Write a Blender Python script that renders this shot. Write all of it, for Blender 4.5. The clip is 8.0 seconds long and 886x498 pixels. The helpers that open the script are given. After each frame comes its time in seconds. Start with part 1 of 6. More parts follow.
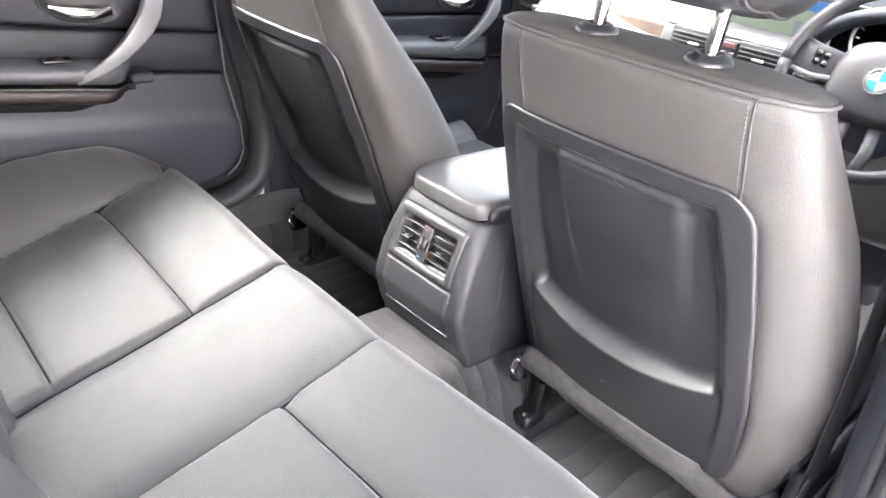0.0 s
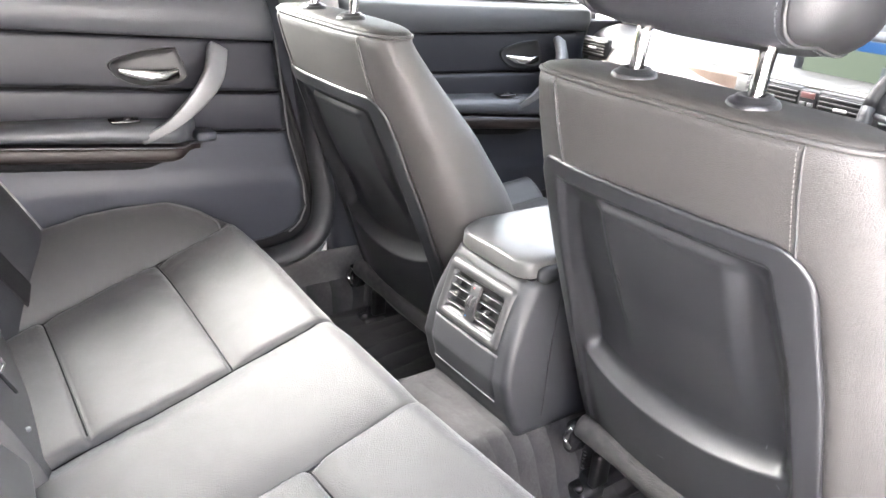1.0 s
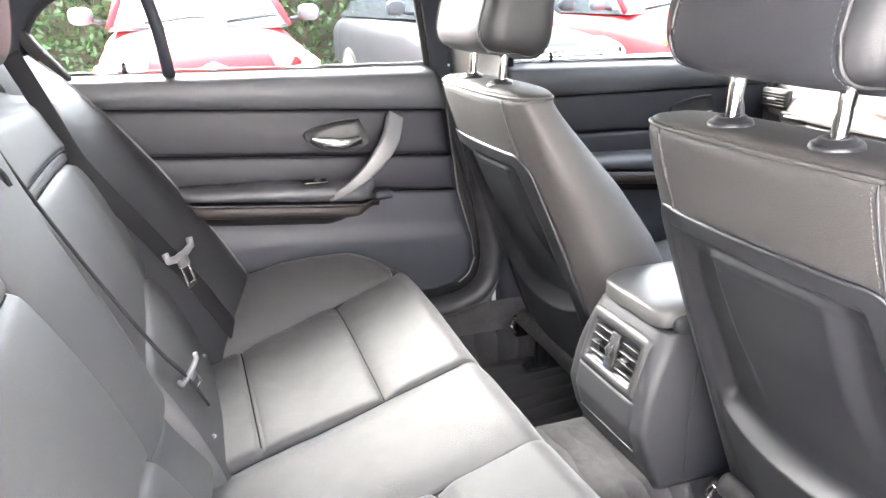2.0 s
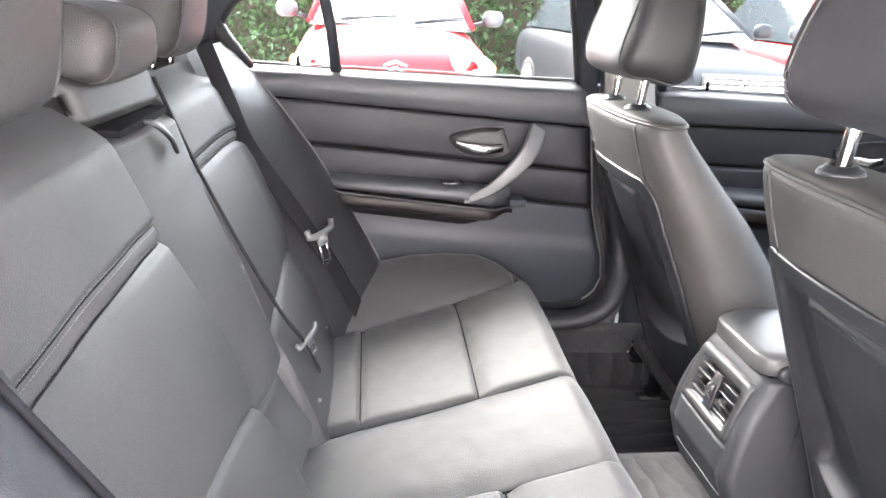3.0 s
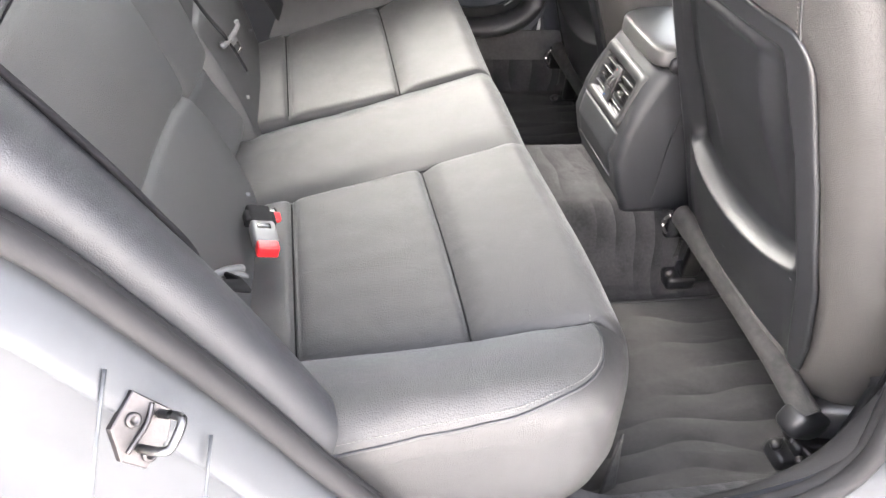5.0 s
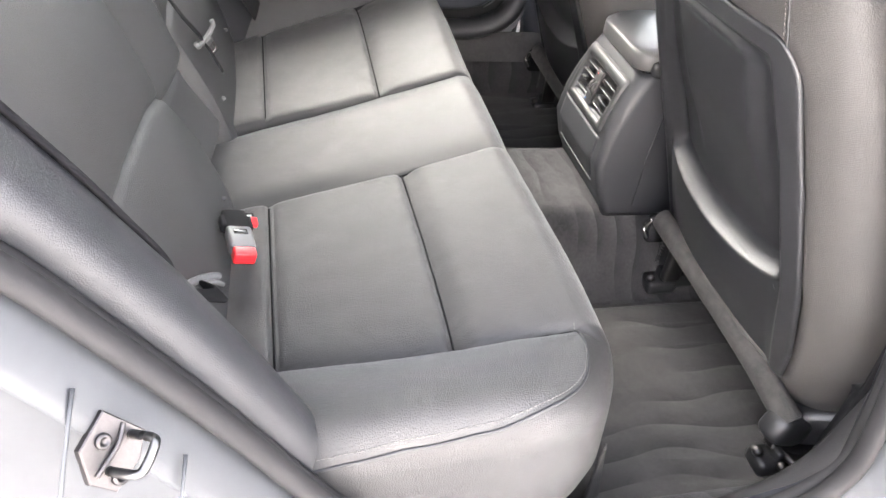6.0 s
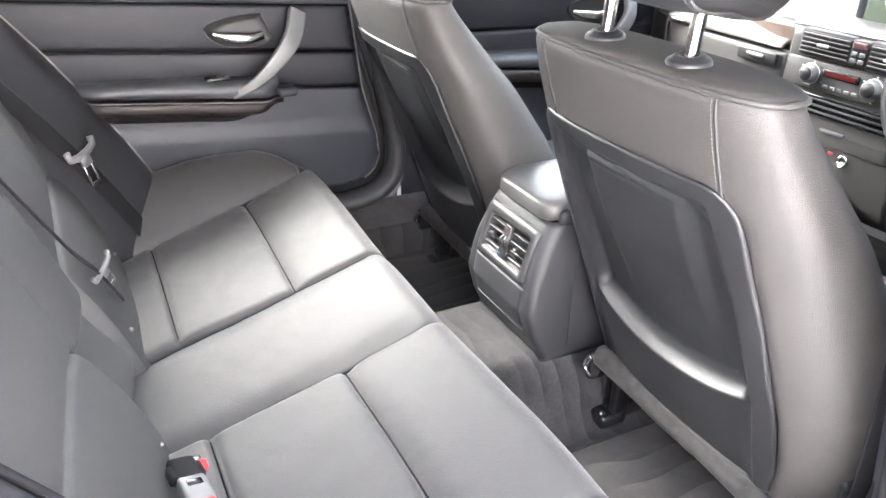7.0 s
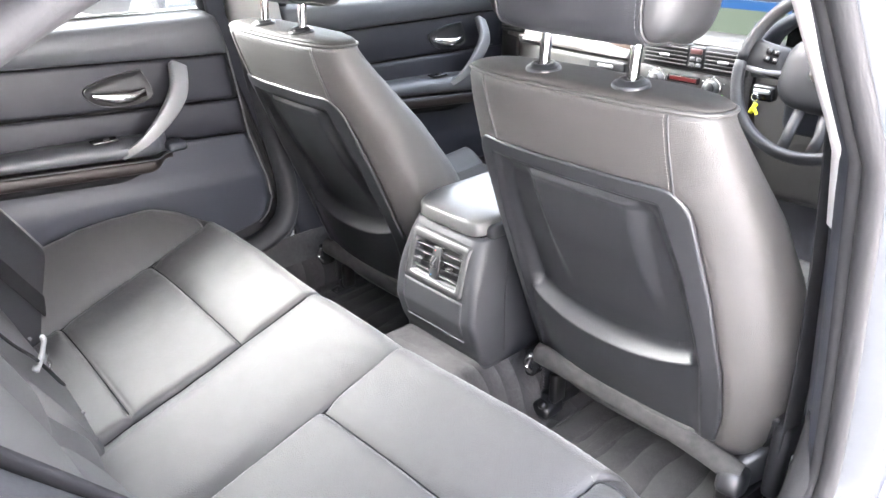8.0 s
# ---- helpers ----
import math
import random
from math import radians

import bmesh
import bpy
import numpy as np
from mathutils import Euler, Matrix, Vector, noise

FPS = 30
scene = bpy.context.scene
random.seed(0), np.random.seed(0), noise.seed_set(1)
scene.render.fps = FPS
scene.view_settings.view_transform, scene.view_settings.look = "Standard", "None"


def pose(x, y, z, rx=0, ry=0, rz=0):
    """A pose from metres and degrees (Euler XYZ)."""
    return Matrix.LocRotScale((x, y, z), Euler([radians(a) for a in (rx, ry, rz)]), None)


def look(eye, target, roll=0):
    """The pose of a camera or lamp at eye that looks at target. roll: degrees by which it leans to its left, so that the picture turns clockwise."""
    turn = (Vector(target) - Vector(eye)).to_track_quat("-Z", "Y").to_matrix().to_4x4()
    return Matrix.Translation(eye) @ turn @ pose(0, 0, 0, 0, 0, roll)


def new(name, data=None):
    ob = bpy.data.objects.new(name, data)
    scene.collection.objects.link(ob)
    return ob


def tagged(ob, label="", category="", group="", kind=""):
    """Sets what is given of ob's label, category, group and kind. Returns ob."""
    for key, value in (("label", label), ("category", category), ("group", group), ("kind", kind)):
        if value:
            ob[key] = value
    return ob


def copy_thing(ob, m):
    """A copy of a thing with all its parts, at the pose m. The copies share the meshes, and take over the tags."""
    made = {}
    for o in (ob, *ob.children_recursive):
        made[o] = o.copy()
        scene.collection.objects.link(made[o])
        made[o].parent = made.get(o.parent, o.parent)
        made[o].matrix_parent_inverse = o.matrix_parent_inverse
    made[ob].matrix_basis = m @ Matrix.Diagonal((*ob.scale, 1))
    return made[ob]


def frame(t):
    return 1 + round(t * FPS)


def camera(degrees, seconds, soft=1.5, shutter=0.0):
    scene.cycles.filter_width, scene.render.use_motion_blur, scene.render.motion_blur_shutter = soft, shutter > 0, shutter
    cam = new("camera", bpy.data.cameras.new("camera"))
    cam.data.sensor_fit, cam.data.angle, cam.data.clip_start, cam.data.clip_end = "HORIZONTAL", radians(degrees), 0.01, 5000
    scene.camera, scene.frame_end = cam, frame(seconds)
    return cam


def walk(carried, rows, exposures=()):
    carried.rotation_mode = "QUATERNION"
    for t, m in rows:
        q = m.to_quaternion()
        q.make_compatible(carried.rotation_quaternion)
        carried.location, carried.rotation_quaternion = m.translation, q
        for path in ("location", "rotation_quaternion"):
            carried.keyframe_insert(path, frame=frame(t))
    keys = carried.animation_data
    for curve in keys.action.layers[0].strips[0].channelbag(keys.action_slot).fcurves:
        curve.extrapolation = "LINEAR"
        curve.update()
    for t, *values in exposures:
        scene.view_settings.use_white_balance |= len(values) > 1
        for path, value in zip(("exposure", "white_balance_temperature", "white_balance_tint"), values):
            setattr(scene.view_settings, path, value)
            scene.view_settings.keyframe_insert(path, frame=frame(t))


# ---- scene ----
cam = camera(62.2, 8.0)
EXPOSURE = 5.55
PATH = [
    (0, (-0.011, -0.82, 1.209), (1.258, 0.429, 0.299), 7.4),
    (0.5, (0.033, -0.837, 1.198), (1.211, 0.53, 0.337), 5.7),
    (1, (0.073, -0.833, 1.192), (1.187, 0.63, 0.405), 4.6),
    (1.5, (0.108, -0.908, 1.187), (1.036, 0.721, 0.49), 1.5),
    (2, (0.137, -0.963, 1.204), (0.77, 0.82, 0.555), -0.8),
    (2.2, (0.151, -0.981, 1.207), (0.638, 0.856, 0.584), -0.5),
    (3.3, (0.206, -1.049, 1.22), (0.407, 0.825, 0.553), 3.7),
    (3.5, (0.207, -1.061, 1.217), (0.42, 0.789, 0.487), 4.0),
    (4, (0.21, -1.117, 1.214), (0.485, 0.627, 0.275), 4.6),
    (4.5, (0.211, -1.152, 1.21), (0.55, 0.449, 0.059), 5.6),
    (4.7, (0.211, -1.153, 1.211), (0.567, 0.4, 0.002), 5.9),
    (5.8, (0.21, -1.13, 1.206), (0.644, 0.345, -0.073), 7.8),
    (6, (0.209, -1.129, 1.205), (0.651, 0.369, -0.044), 7.8),
    (6.5, (0.191, -1.106, 1.22), (0.714, 0.493, 0.139), 6.1),
    (7, (0.119, -1.034, 1.243), (0.933, 0.546, 0.326), 1.6),
    (7.5, (0.015, -0.943, 1.251), (1.077, 0.497, 0.356), -0.9),
    (8, (-0.077, -0.973, 1.279), (1.13, 0.37, 0.419), -0.6),
]
walk(cam, [(t, look(eye, target, roll)) for t, eye, target, roll in PATH], [(t, EXPOSURE + e, k, 14) for t, e, k in ((0.0, 0.22, 6450), (1.0, 0.19, 6500), (2.0, 0.11, 6500), (3.5, -0.16, 6450), (4.0, -0.09, 6500), (4.5, -0.21, 6650), (6.0, -0.43, 6700), (6.5, -0.12, 6600), (7.0, 0.03, 6450), (8.0, 0.24, 6300))])

# ---- world and light ----
world = bpy.data.worlds.new("sky")
scene.world = world
world.use_nodes = True
wn = world.node_tree
sky = wn.nodes.new("ShaderNodeTexSky")
sky.sky_type = "NISHITA"
sky.sun_disc = False
sky.sun_elevation, sky.sun_rotation = radians(45), radians(-28)
sky.air_density, sky.dust_density, sky.ozone_density = 1.0, 4.0, 0.6
wn.nodes["Background"].inputs["Strength"].default_value = 0.15
grey = wn.nodes.new("ShaderNodeHueSaturation")
grey.inputs["Saturation"].default_value = 0.34
wn.links.new(sky.outputs["Color"], grey.inputs["Color"])
wn.links.new(grey.outputs["Color"], wn.nodes["Background"].inputs["Color"])
sun_data = bpy.data.lights.new("sun", "SUN")
sun_data.energy, sun_data.angle, sun_data.color = 0.52, radians(50), (1.0, 0.96, 0.9)
sun = new("sun", sun_data)
sun.matrix_world = look((-1.95, 3.6, 4.1), (0, 0, 0))


# ---- materials ----
def mat(name, col, rough=0.5, metal=0.0, vary=0.12, vscale=6.0, bump=0.0, bscale=300.0, kind="noise", coat=0.0, spec=0.5, emit=0.0, fine=0.0, sheen=0.0, brushed=0.0, across="X", dark=0.0):
    """A surface with two scales of colour and gloss variation and a fine relief."""
    m = bpy.data.materials.new(name)
    m.use_nodes = True
    nt = m.node_tree
    b = nt.nodes["Principled BSDF"]
    b.inputs["Roughness"].default_value = rough
    b.inputs["Metallic"].default_value = metal
    b.inputs["Specular IOR Level"].default_value = spec
    b.inputs["Coat Weight"].default_value = coat
    b.inputs["Sheen Weight"].default_value = sheen
    b.inputs["Sheen Roughness"].default_value = 0.4
    tc = nt.nodes.new("ShaderNodeTexCoord")
    n1 = nt.nodes.new("ShaderNodeTexNoise")
    n1.inputs["Scale"].default_value, n1.inputs["Detail"].default_value = vscale, 4.0
    n2 = nt.nodes.new("ShaderNodeTexNoise")
    n2.inputs["Scale"].default_value, n2.inputs["Detail"].default_value = vscale * 14, 3.0
    add = nt.nodes.new("ShaderNodeMath")
    add.operation = "MULTIPLY_ADD"
    add.inputs[1].default_value = 0.45
    for n in (n1, n2):
        nt.links.new(tc.outputs["Object"], n.inputs["Vector"])
    nt.links.new(n2.outputs["Fac"], add.inputs[0])
    nt.links.new(n1.outputs["Fac"], add.inputs[2])
    ramp = nt.nodes.new("ShaderNodeMapRange")
    ramp.inputs["From Min"].default_value, ramp.inputs["From Max"].default_value = 0.35, 1.1
    ramp.inputs["To Min"].default_value, ramp.inputs["To Max"].default_value = 1 - vary, 1 + vary
    nt.links.new(add.outputs[0], ramp.inputs["Value"])
    mul = nt.nodes.new("ShaderNodeMix")
    mul.data_type, mul.blend_type = "RGBA", "MULTIPLY"
    mul.inputs["Factor"].default_value = 1.0
    mul.inputs["A"].default_value = (*(c * dark for c in col), 1) if dark else (*col, 1)
    nt.links.new(ramp.outputs["Result"], mul.inputs["B"])
    nt.links.new(mul.outputs["Result"], b.inputs["Base Color"])
    rr = nt.nodes.new("ShaderNodeMapRange")
    rr.inputs["To Min"].default_value, rr.inputs["To Max"].default_value = max(0.02, rough - 0.07), min(1, rough + 0.07)
    nt.links.new(n1.outputs["Fac"], rr.inputs["Value"])
    nt.links.new(rr.outputs["Result"], b.inputs["Roughness"])
    if bump:
        if kind in ("cells", "grain"):
            t = nt.nodes.new("ShaderNodeTexVoronoi")
            t.feature = "SMOOTH_F1" if kind == "cells" else "DISTANCE_TO_EDGE"
            t.inputs["Scale"].default_value = bscale
            src = t.outputs["Distance"]
            if kind == "grain":
                crest = nt.nodes.new("ShaderNodeMapRange")
                crest.interpolation_type = "SMOOTHSTEP"
                crest.inputs["From Max"].default_value = 0.22
                nt.links.new(src, crest.inputs["Value"])
                src = crest.outputs["Result"]
        else:
            t = nt.nodes.new("ShaderNodeTexNoise")
            t.inputs["Scale"].default_value, t.inputs["Detail"].default_value = bscale, 3.0
            src = t.outputs["Fac"]
        if kind == "grain":
            # hide grain: pebbles drawn out sideways and pushed about by a soft noise
            warp = nt.nodes.new("ShaderNodeTexNoise")
            warp.inputs["Scale"].default_value, warp.inputs["Detail"].default_value = 60, 2
            nt.links.new(tc.outputs["Object"], warp.inputs["Vector"])
            push = nt.nodes.new("ShaderNodeVectorMath")
            push.operation = "MULTIPLY_ADD"
            push.inputs[1].default_value = (0.003, 0.003, 0.003)
            nt.links.new(warp.outputs["Color"], push.inputs[0])
            nt.links.new(tc.outputs["Object"], push.inputs[2])
            mp = nt.nodes.new("ShaderNodeMapping")
            mp.inputs["Scale"].default_value = (0.95, 0.85, 1.2)
            nt.links.new(push.outputs[0], mp.inputs["Vector"])
            nt.links.new(mp.outputs["Vector"], t.inputs["Vector"])
        else:
            nt.links.new(tc.outputs["Object"], t.inputs["Vector"])
        bp = nt.nodes.new("ShaderNodeBump")
        bp.inputs["Strength"].default_value, bp.inputs["Distance"].default_value = bump, 0.0012
        nt.links.new(src, bp.inputs["Height"])
        last = bp
        if fine:
            w = nt.nodes.new("ShaderNodeTexNoise")
            w.inputs["Scale"].default_value, w.inputs["Detail"].default_value, w.inputs["Distortion"].default_value = 22, 4, 1.2
            nt.links.new(tc.outputs["Object"], w.inputs["Vector"])
            b2 = nt.nodes.new("ShaderNodeBump")
            b2.inputs["Strength"].default_value, b2.inputs["Distance"].default_value = fine, 0.004
            nt.links.new(w.outputs["Fac"], b2.inputs["Height"])
            nt.links.new(bp.outputs["Normal"], b2.inputs["Normal"])
            last = b2
        nt.links.new(last.outputs["Normal"], b.inputs["Normal"])
    if brushed:
        # nap lying in swept streaks: light where it is brushed up, dark where it lies over
        wv = nt.nodes.new("ShaderNodeTexWave")
        wv.wave_type, wv.bands_direction, wv.wave_profile = "BANDS", across, "SAW"
        for key, val in (("Scale", brushed), ("Distortion", 7.0), ("Detail", 1.0), ("Detail Scale", 0.75), ("Detail Roughness", 0.4)):
            wv.inputs[key].default_value = val
        nt.links.new(tc.outputs["Object"], wv.inputs["Vector"])
        band = nt.nodes.new("ShaderNodeMapRange")
        band.inputs["To Min"].default_value, band.inputs["To Max"].default_value = 0.30, 1.30
        nt.links.new(wv.outputs["Fac"], band.inputs["Value"])
        nap = nt.nodes.new("ShaderNodeMix")
        nap.data_type, nap.blend_type = "RGBA", "MULTIPLY"
        patch = nt.nodes.new("ShaderNodeTexNoise")
        patch.inputs["Scale"].default_value, patch.inputs["Detail"].default_value = 7.0, 2.0
        nt.links.new(tc.outputs["Object"], patch.inputs["Vector"])
        fade = nt.nodes.new("ShaderNodeMapRange")
        fade.inputs["From Min"].default_value, fade.inputs["From Max"].default_value = 0.38, 0.54
        fade.inputs["To Min"].default_value = 0.0
        nt.links.new(patch.outputs["Fac"], fade.inputs["Value"])
        nt.links.new(fade.outputs["Result"], nap.inputs["Factor"])
        nt.links.new(mul.outputs["Result"], nap.inputs["A"])
        nt.links.new(band.outputs["Result"], nap.inputs["B"])
        nt.links.new(nap.outputs["Result"], b.inputs["Base Color"])
    if emit:
        b.inputs["Emission Color"].default_value = (*col, 1)
        b.inputs["Emission Strength"].default_value = emit
    return m


def glass_mat(name, tint):
    m = bpy.data.materials.new(name)
    m.use_nodes = True
    nt = m.node_tree
    nt.nodes.remove(nt.nodes["Principled BSDF"])
    tr, gl, fr, mx = (nt.nodes.new(k) for k in ("ShaderNodeBsdfTransparent", "ShaderNodeBsdfGlossy", "ShaderNodeFresnel", "ShaderNodeMixShader"))
    tr.inputs["Color"].default_value = (*tint, 1)
    gl.inputs["Roughness"].default_value = 0.02
    fr.inputs["IOR"].default_value = 1.35
    nt.links.new(fr.outputs[0], mx.inputs[0])
    nt.links.new(tr.outputs[0], mx.inputs[1])
    nt.links.new(gl.outputs[0], mx.inputs[2])
    nt.links.new(mx.outputs[0], nt.nodes["Material Output"].inputs["Surface"])
    return m


LEATHER = mat("black_leather", (0.034, 0.0342, 0.035), 0.55, spec=0.50, vary=0.14, vscale=5, bump=0.28, bscale=360, kind="grain", fine=0.08)
# sheen added to brighten the cushion where too little light reaches it
CUSHION = mat("sheen_lifted_seat_leather", (0.0355, 0.0353, 0.0354), 0.57, spec=0.38, vary=0.14, vscale=5, bump=0.30, bscale=360, kind="grain", fine=0.1, sheen=0.16)
LID_LEATHER = mat("smooth_leather", (0.06, 0.059, 0.058), 0.38, vary=0.12, vscale=5, bump=0.1, bscale=600, kind="grain")
LEATHER_GRAINED = mat("grained_leather", (0.0345, 0.0327, 0.0315), 0.50, spec=0.44, vary=0.12, vscale=5, bump=0.30, bscale=380, kind="grain", fine=0.02)
BOLSTER = mat("bolster_leather", (0.0165, 0.0172, 0.0198), 0.5, spec=0.42, vary=0.14, vscale=5, bump=0.2, bscale=480, kind="grain", fine=0.06)
# same hide as the cushion top, darkened for the shade beside the sill
FACING_SHADED = mat("shade_dark_facing_leather", (0.0185, 0.0184, 0.0188), 0.5, spec=0.42, vary=0.14, vscale=5, bump=0.26, bscale=400, kind="grain", fine=0.06)
SMOOTH_HIDE = mat("smooth_black_hide", (0.016, 0.016, 0.017), 0.5, spec=0.4, vary=0.1, bump=0.12, bscale=480, kind="grain")
DUSTY_HIDE = mat("dusty_black_hide", (0.024, 0.0222, 0.0205), 0.66, spec=0.3, vary=0.45, vscale=9, bump=0.2, bscale=400, kind="grain")
BOARD = mat("moulded_black_plastic", (0.0125, 0.0128, 0.0142), 0.37, vary=0.2, vscale=8, bump=0.14, bscale=900)
TRIM = mat("soft_touch_trim", (0.0185, 0.0205, 0.0275), 0.5, spec=0.35, vary=0.12, bump=0.22, bscale=800, kind="cells")
TRIM_TOP = mat("upper_door_trim", (0.040, 0.0425, 0.048), 0.48, vary=0.1, bump=0.25, bscale=700, kind="cells")
CLOTHLIKE = mat("door_insert_vinyl", (0.0112, 0.0118, 0.0162), 0.5, spec=0.3, vary=0.14, bump=0.25, bscale=900)
CONSOLE = mat("console_plastic", (0.0205, 0.0210, 0.0235), 0.54, spec=0.38, vary=0.1, bump=0.14, bscale=900)
WHEEL = mat("wheel_leather", (0.016, 0.016, 0.018), 0.5, vary=0.12, bump=0.25, bscale=700, kind="cells")
COVER = mat("dull_black_plastic", (0.010, 0.010, 0.011), 0.42, vary=0.15, vscale=20, bump=0.1, bscale=700)
BEZEL = mat("matt_grey_bezel", (0.022, 0.022, 0.023), 0.48, metal=0.1, vary=0.08, bump=0.06, bscale=900)
DASHGREY = mat("soft_grey_dash", (0.066, 0.0645, 0.0625), 0.5, spec=0.4, vary=0.1, bump=0.14, bscale=900)
SLAT = mat("grey_vent_slat", (0.015, 0.015, 0.016), 0.42, metal=0.1, vary=0.08)
GLOSSBLACK = mat("black_gloss_plastic", (0.012, 0.012, 0.013), 0.22, vary=0.1)
DARK = mat("dark_cavity_plastic", (0.01, 0.01, 0.011), 0.7, vary=0.1)
RUBBER = mat("grey_rubber_seal", (0.0098, 0.0095, 0.0105), 0.68, spec=0.28, vary=0.12, bump=0.15, bscale=400)
CARPET = mat("charcoal_carpet", (0.036, 0.0345, 0.035), 0.95, vary=0.75, vscale=9, bump=1.0, bscale=900, fine=0.6, sheen=0.08)
FLOOR_CARPET = mat("swept_charcoal_carpet", (0.027, 0.0257, 0.0268), 0.95, vary=0.95, vscale=13, bump=1.0, bscale=900, fine=0.6, sheen=0.06, brushed=7.0, across="X")
MAT_PILE = mat("floor_mat_pile", (0.031, 0.0290, 0.0283), 0.95, vary=0.45, vscale=11, bump=1.0, bscale=900, fine=0.5, sheen=0.06, brushed=5.6, across="Y")
GREYFELT = mat("grey_felt", (0.019, 0.0181, 0.0175), 0.95, vary=1.0, vscale=60, bump=1.0, bscale=420)
CHROME = mat("chrome", (0.75, 0.74, 0.72), 0.14, metal=1.0, vary=0.05)
STEEL = mat("bare_steel", (0.055, 0.052, 0.053), 0.38, metal=0.9, vary=0.35, vscale=30, bump=0.1, bscale=200)
BRIGHTSTEEL = mat("polished_steel", (0.10, 0.10, 0.10), 0.3, metal=1.0, vary=0.25, vscale=40)
SEAM = mat("dark_seam_and_shade", (0.006, 0.006, 0.007), 0.9, spec=0.1, vary=0.2)
SILVER = mat("silver_painted_plastic", (0.42, 0.42, 0.41), 0.35, metal=0.6, vary=0.06)
PULL = mat("grey_pull_handle", (0.125, 0.127, 0.130), 0.45, metal=0.2, vary=0.08, bump=0.08, bscale=800)
WOOD = mat("dark_burl_wood", (0.0105, 0.0068, 0.0060), 0.5, spec=0.3, vary=0.35, vscale=22)
# brown stands for a dim reflection in the glossy dash trim
REFLECTION_BROWN = mat("brown_trim_reflection", (0.16, 0.115, 0.095), 0.35, vary=0.3, vscale=14, coat=0.3)
DASHTRIM = mat("pale_dash_trim", (0.165, 0.153, 0.142), 0.35, vary=0.1, vscale=18, coat=0.2)
PAINT = mat("white_body_paint", (0.78, 0.79, 0.80), 0.3, vary=0.04, coat=0.5)
# pale jamb paint taken near black: the doorway's shade is in the colour
JAMB_SHADED = mat("shade_dark_jamb_paint", (0.036, 0.039, 0.0430), 0.42, vary=0.12, vscale=6, spec=0.35, bump=0.05, bscale=120)
BELT = mat("belt_webbing", (0.0075, 0.0075, 0.0085), 0.85, spec=0.2, vary=0.1, bump=0.4, bscale=1200)
BELTGREY = mat("grey_belt_plastic", (0.13, 0.13, 0.13), 0.42, vary=0.08)
RED = mat("red_button", (0.62, 0.02, 0.025), 0.35, vary=0.08)
THREAD = mat("pale_thread", (0.115, 0.110, 0.103), 0.8, vary=0.1)
DARKTHREAD = mat("dark_piping", (0.02, 0.02, 0.021), 0.55, vary=0.1)
PIPING = mat("grey_piping", (0.11, 0.11, 0.11), 0.45, vary=0.1)
HEADLINER = mat("grey_headliner", (0.84, 0.83, 0.81), 0.9, vary=0.06, bump=0.3, bscale=900)
PILLAR = mat("light_grey_pillar_trim", (0.42, 0.41, 0.40), 0.7, vary=0.06, bump=0.2, bscale=800)
GLASS = glass_mat("window_glass", (0.70, 0.735, 0.715))
SCREENGLASS = glass_mat("tinted_windscreen", (0.66, 0.69, 0.68))
REARGLASS = glass_mat("rear_window_glass", (0.86, 0.88, 0.87))
YELLOW = mat("yellow_tag", (0.75, 0.72, 0.02), 0.5, vary=0.05)
SCREEN_GREEN = mat("screen_map_green", (0.30, 0.38, 0.28), 0.3, vary=0.15, vscale=30, emit=0.02, dark=0.03)
SCREEN_BLUE = mat("screen_bar_blue", (0.06, 0.20, 0.50), 0.3, vary=0.1, emit=0.022, dark=0.03)
SCREEN_GREY = mat("screen_patch_grey", (0.20, 0.25, 0.28), 0.3, vary=0.1, emit=0.02, dark=0.03)
REDDISPLAY = mat("red_display", (0.40, 0.02, 0.02), 0.3, vary=0.2, vscale=60, emit=0.008, dark=0.03)
WHITEMARK = mat("white_print", (0.8, 0.8, 0.78), 0.5, vary=0.03)
BLUEMARK = mat("blue_enamel", (0.03, 0.25, 0.65), 0.25, vary=0.05)
GREENMARK = mat("green_print", (0.25, 0.6, 0.15), 0.5, vary=0.05)
ASPHALT = mat("pale_worn_asphalt", (0.47, 0.46, 0.445), 0.9, vary=0.2, vscale=1.5, bump=0.6, bscale=60)
LEAF = mat("hedge_leaf", (0.030, 0.062, 0.016), 0.5, vary=0.5, vscale=5)
BARK = mat("dark_twigs", (0.05, 0.04, 0.025), 0.9, vary=0.3)
CAR_RED = mat("red_car_paint", (0.40, 0.006, 0.010), 0.55, vary=0.05, spec=0.25)
CAR_BLACK = mat("dark_grey_car_paint_metallic", (0.030, 0.032, 0.035), 0.42, vary=0.1, spec=0.06)
CAR_GLASS = mat("dark_car_glass", (0.03, 0.035, 0.04), 0.06, vary=0.05, spec=0.8)
LENS = mat("clear_headlight", (0.55, 0.56, 0.58), 0.12, metal=0.4, vary=0.2, vscale=30, coat=0.8)
AMBER = mat("amber_lens", (0.7, 0.22, 0.03), 0.25, vary=0.05)
TYRE = mat("tyre_rubber", (0.02, 0.02, 0.02), 0.85, vary=0.15)


# ---- mesh helpers ----
def part(name, bm, material, parent=None, label="", smooth=True):
    me = bpy.data.meshes.new(name)
    bmesh.ops.recalc_face_normals(bm, faces=bm.faces[:])
    bm.to_mesh(me)
    bm.free()
    if smooth:
        me.shade_smooth()
    me.materials.append(material)
    ob = new(name, me)
    if parent is not None:
        ob.parent = parent
    return tagged(ob, label)


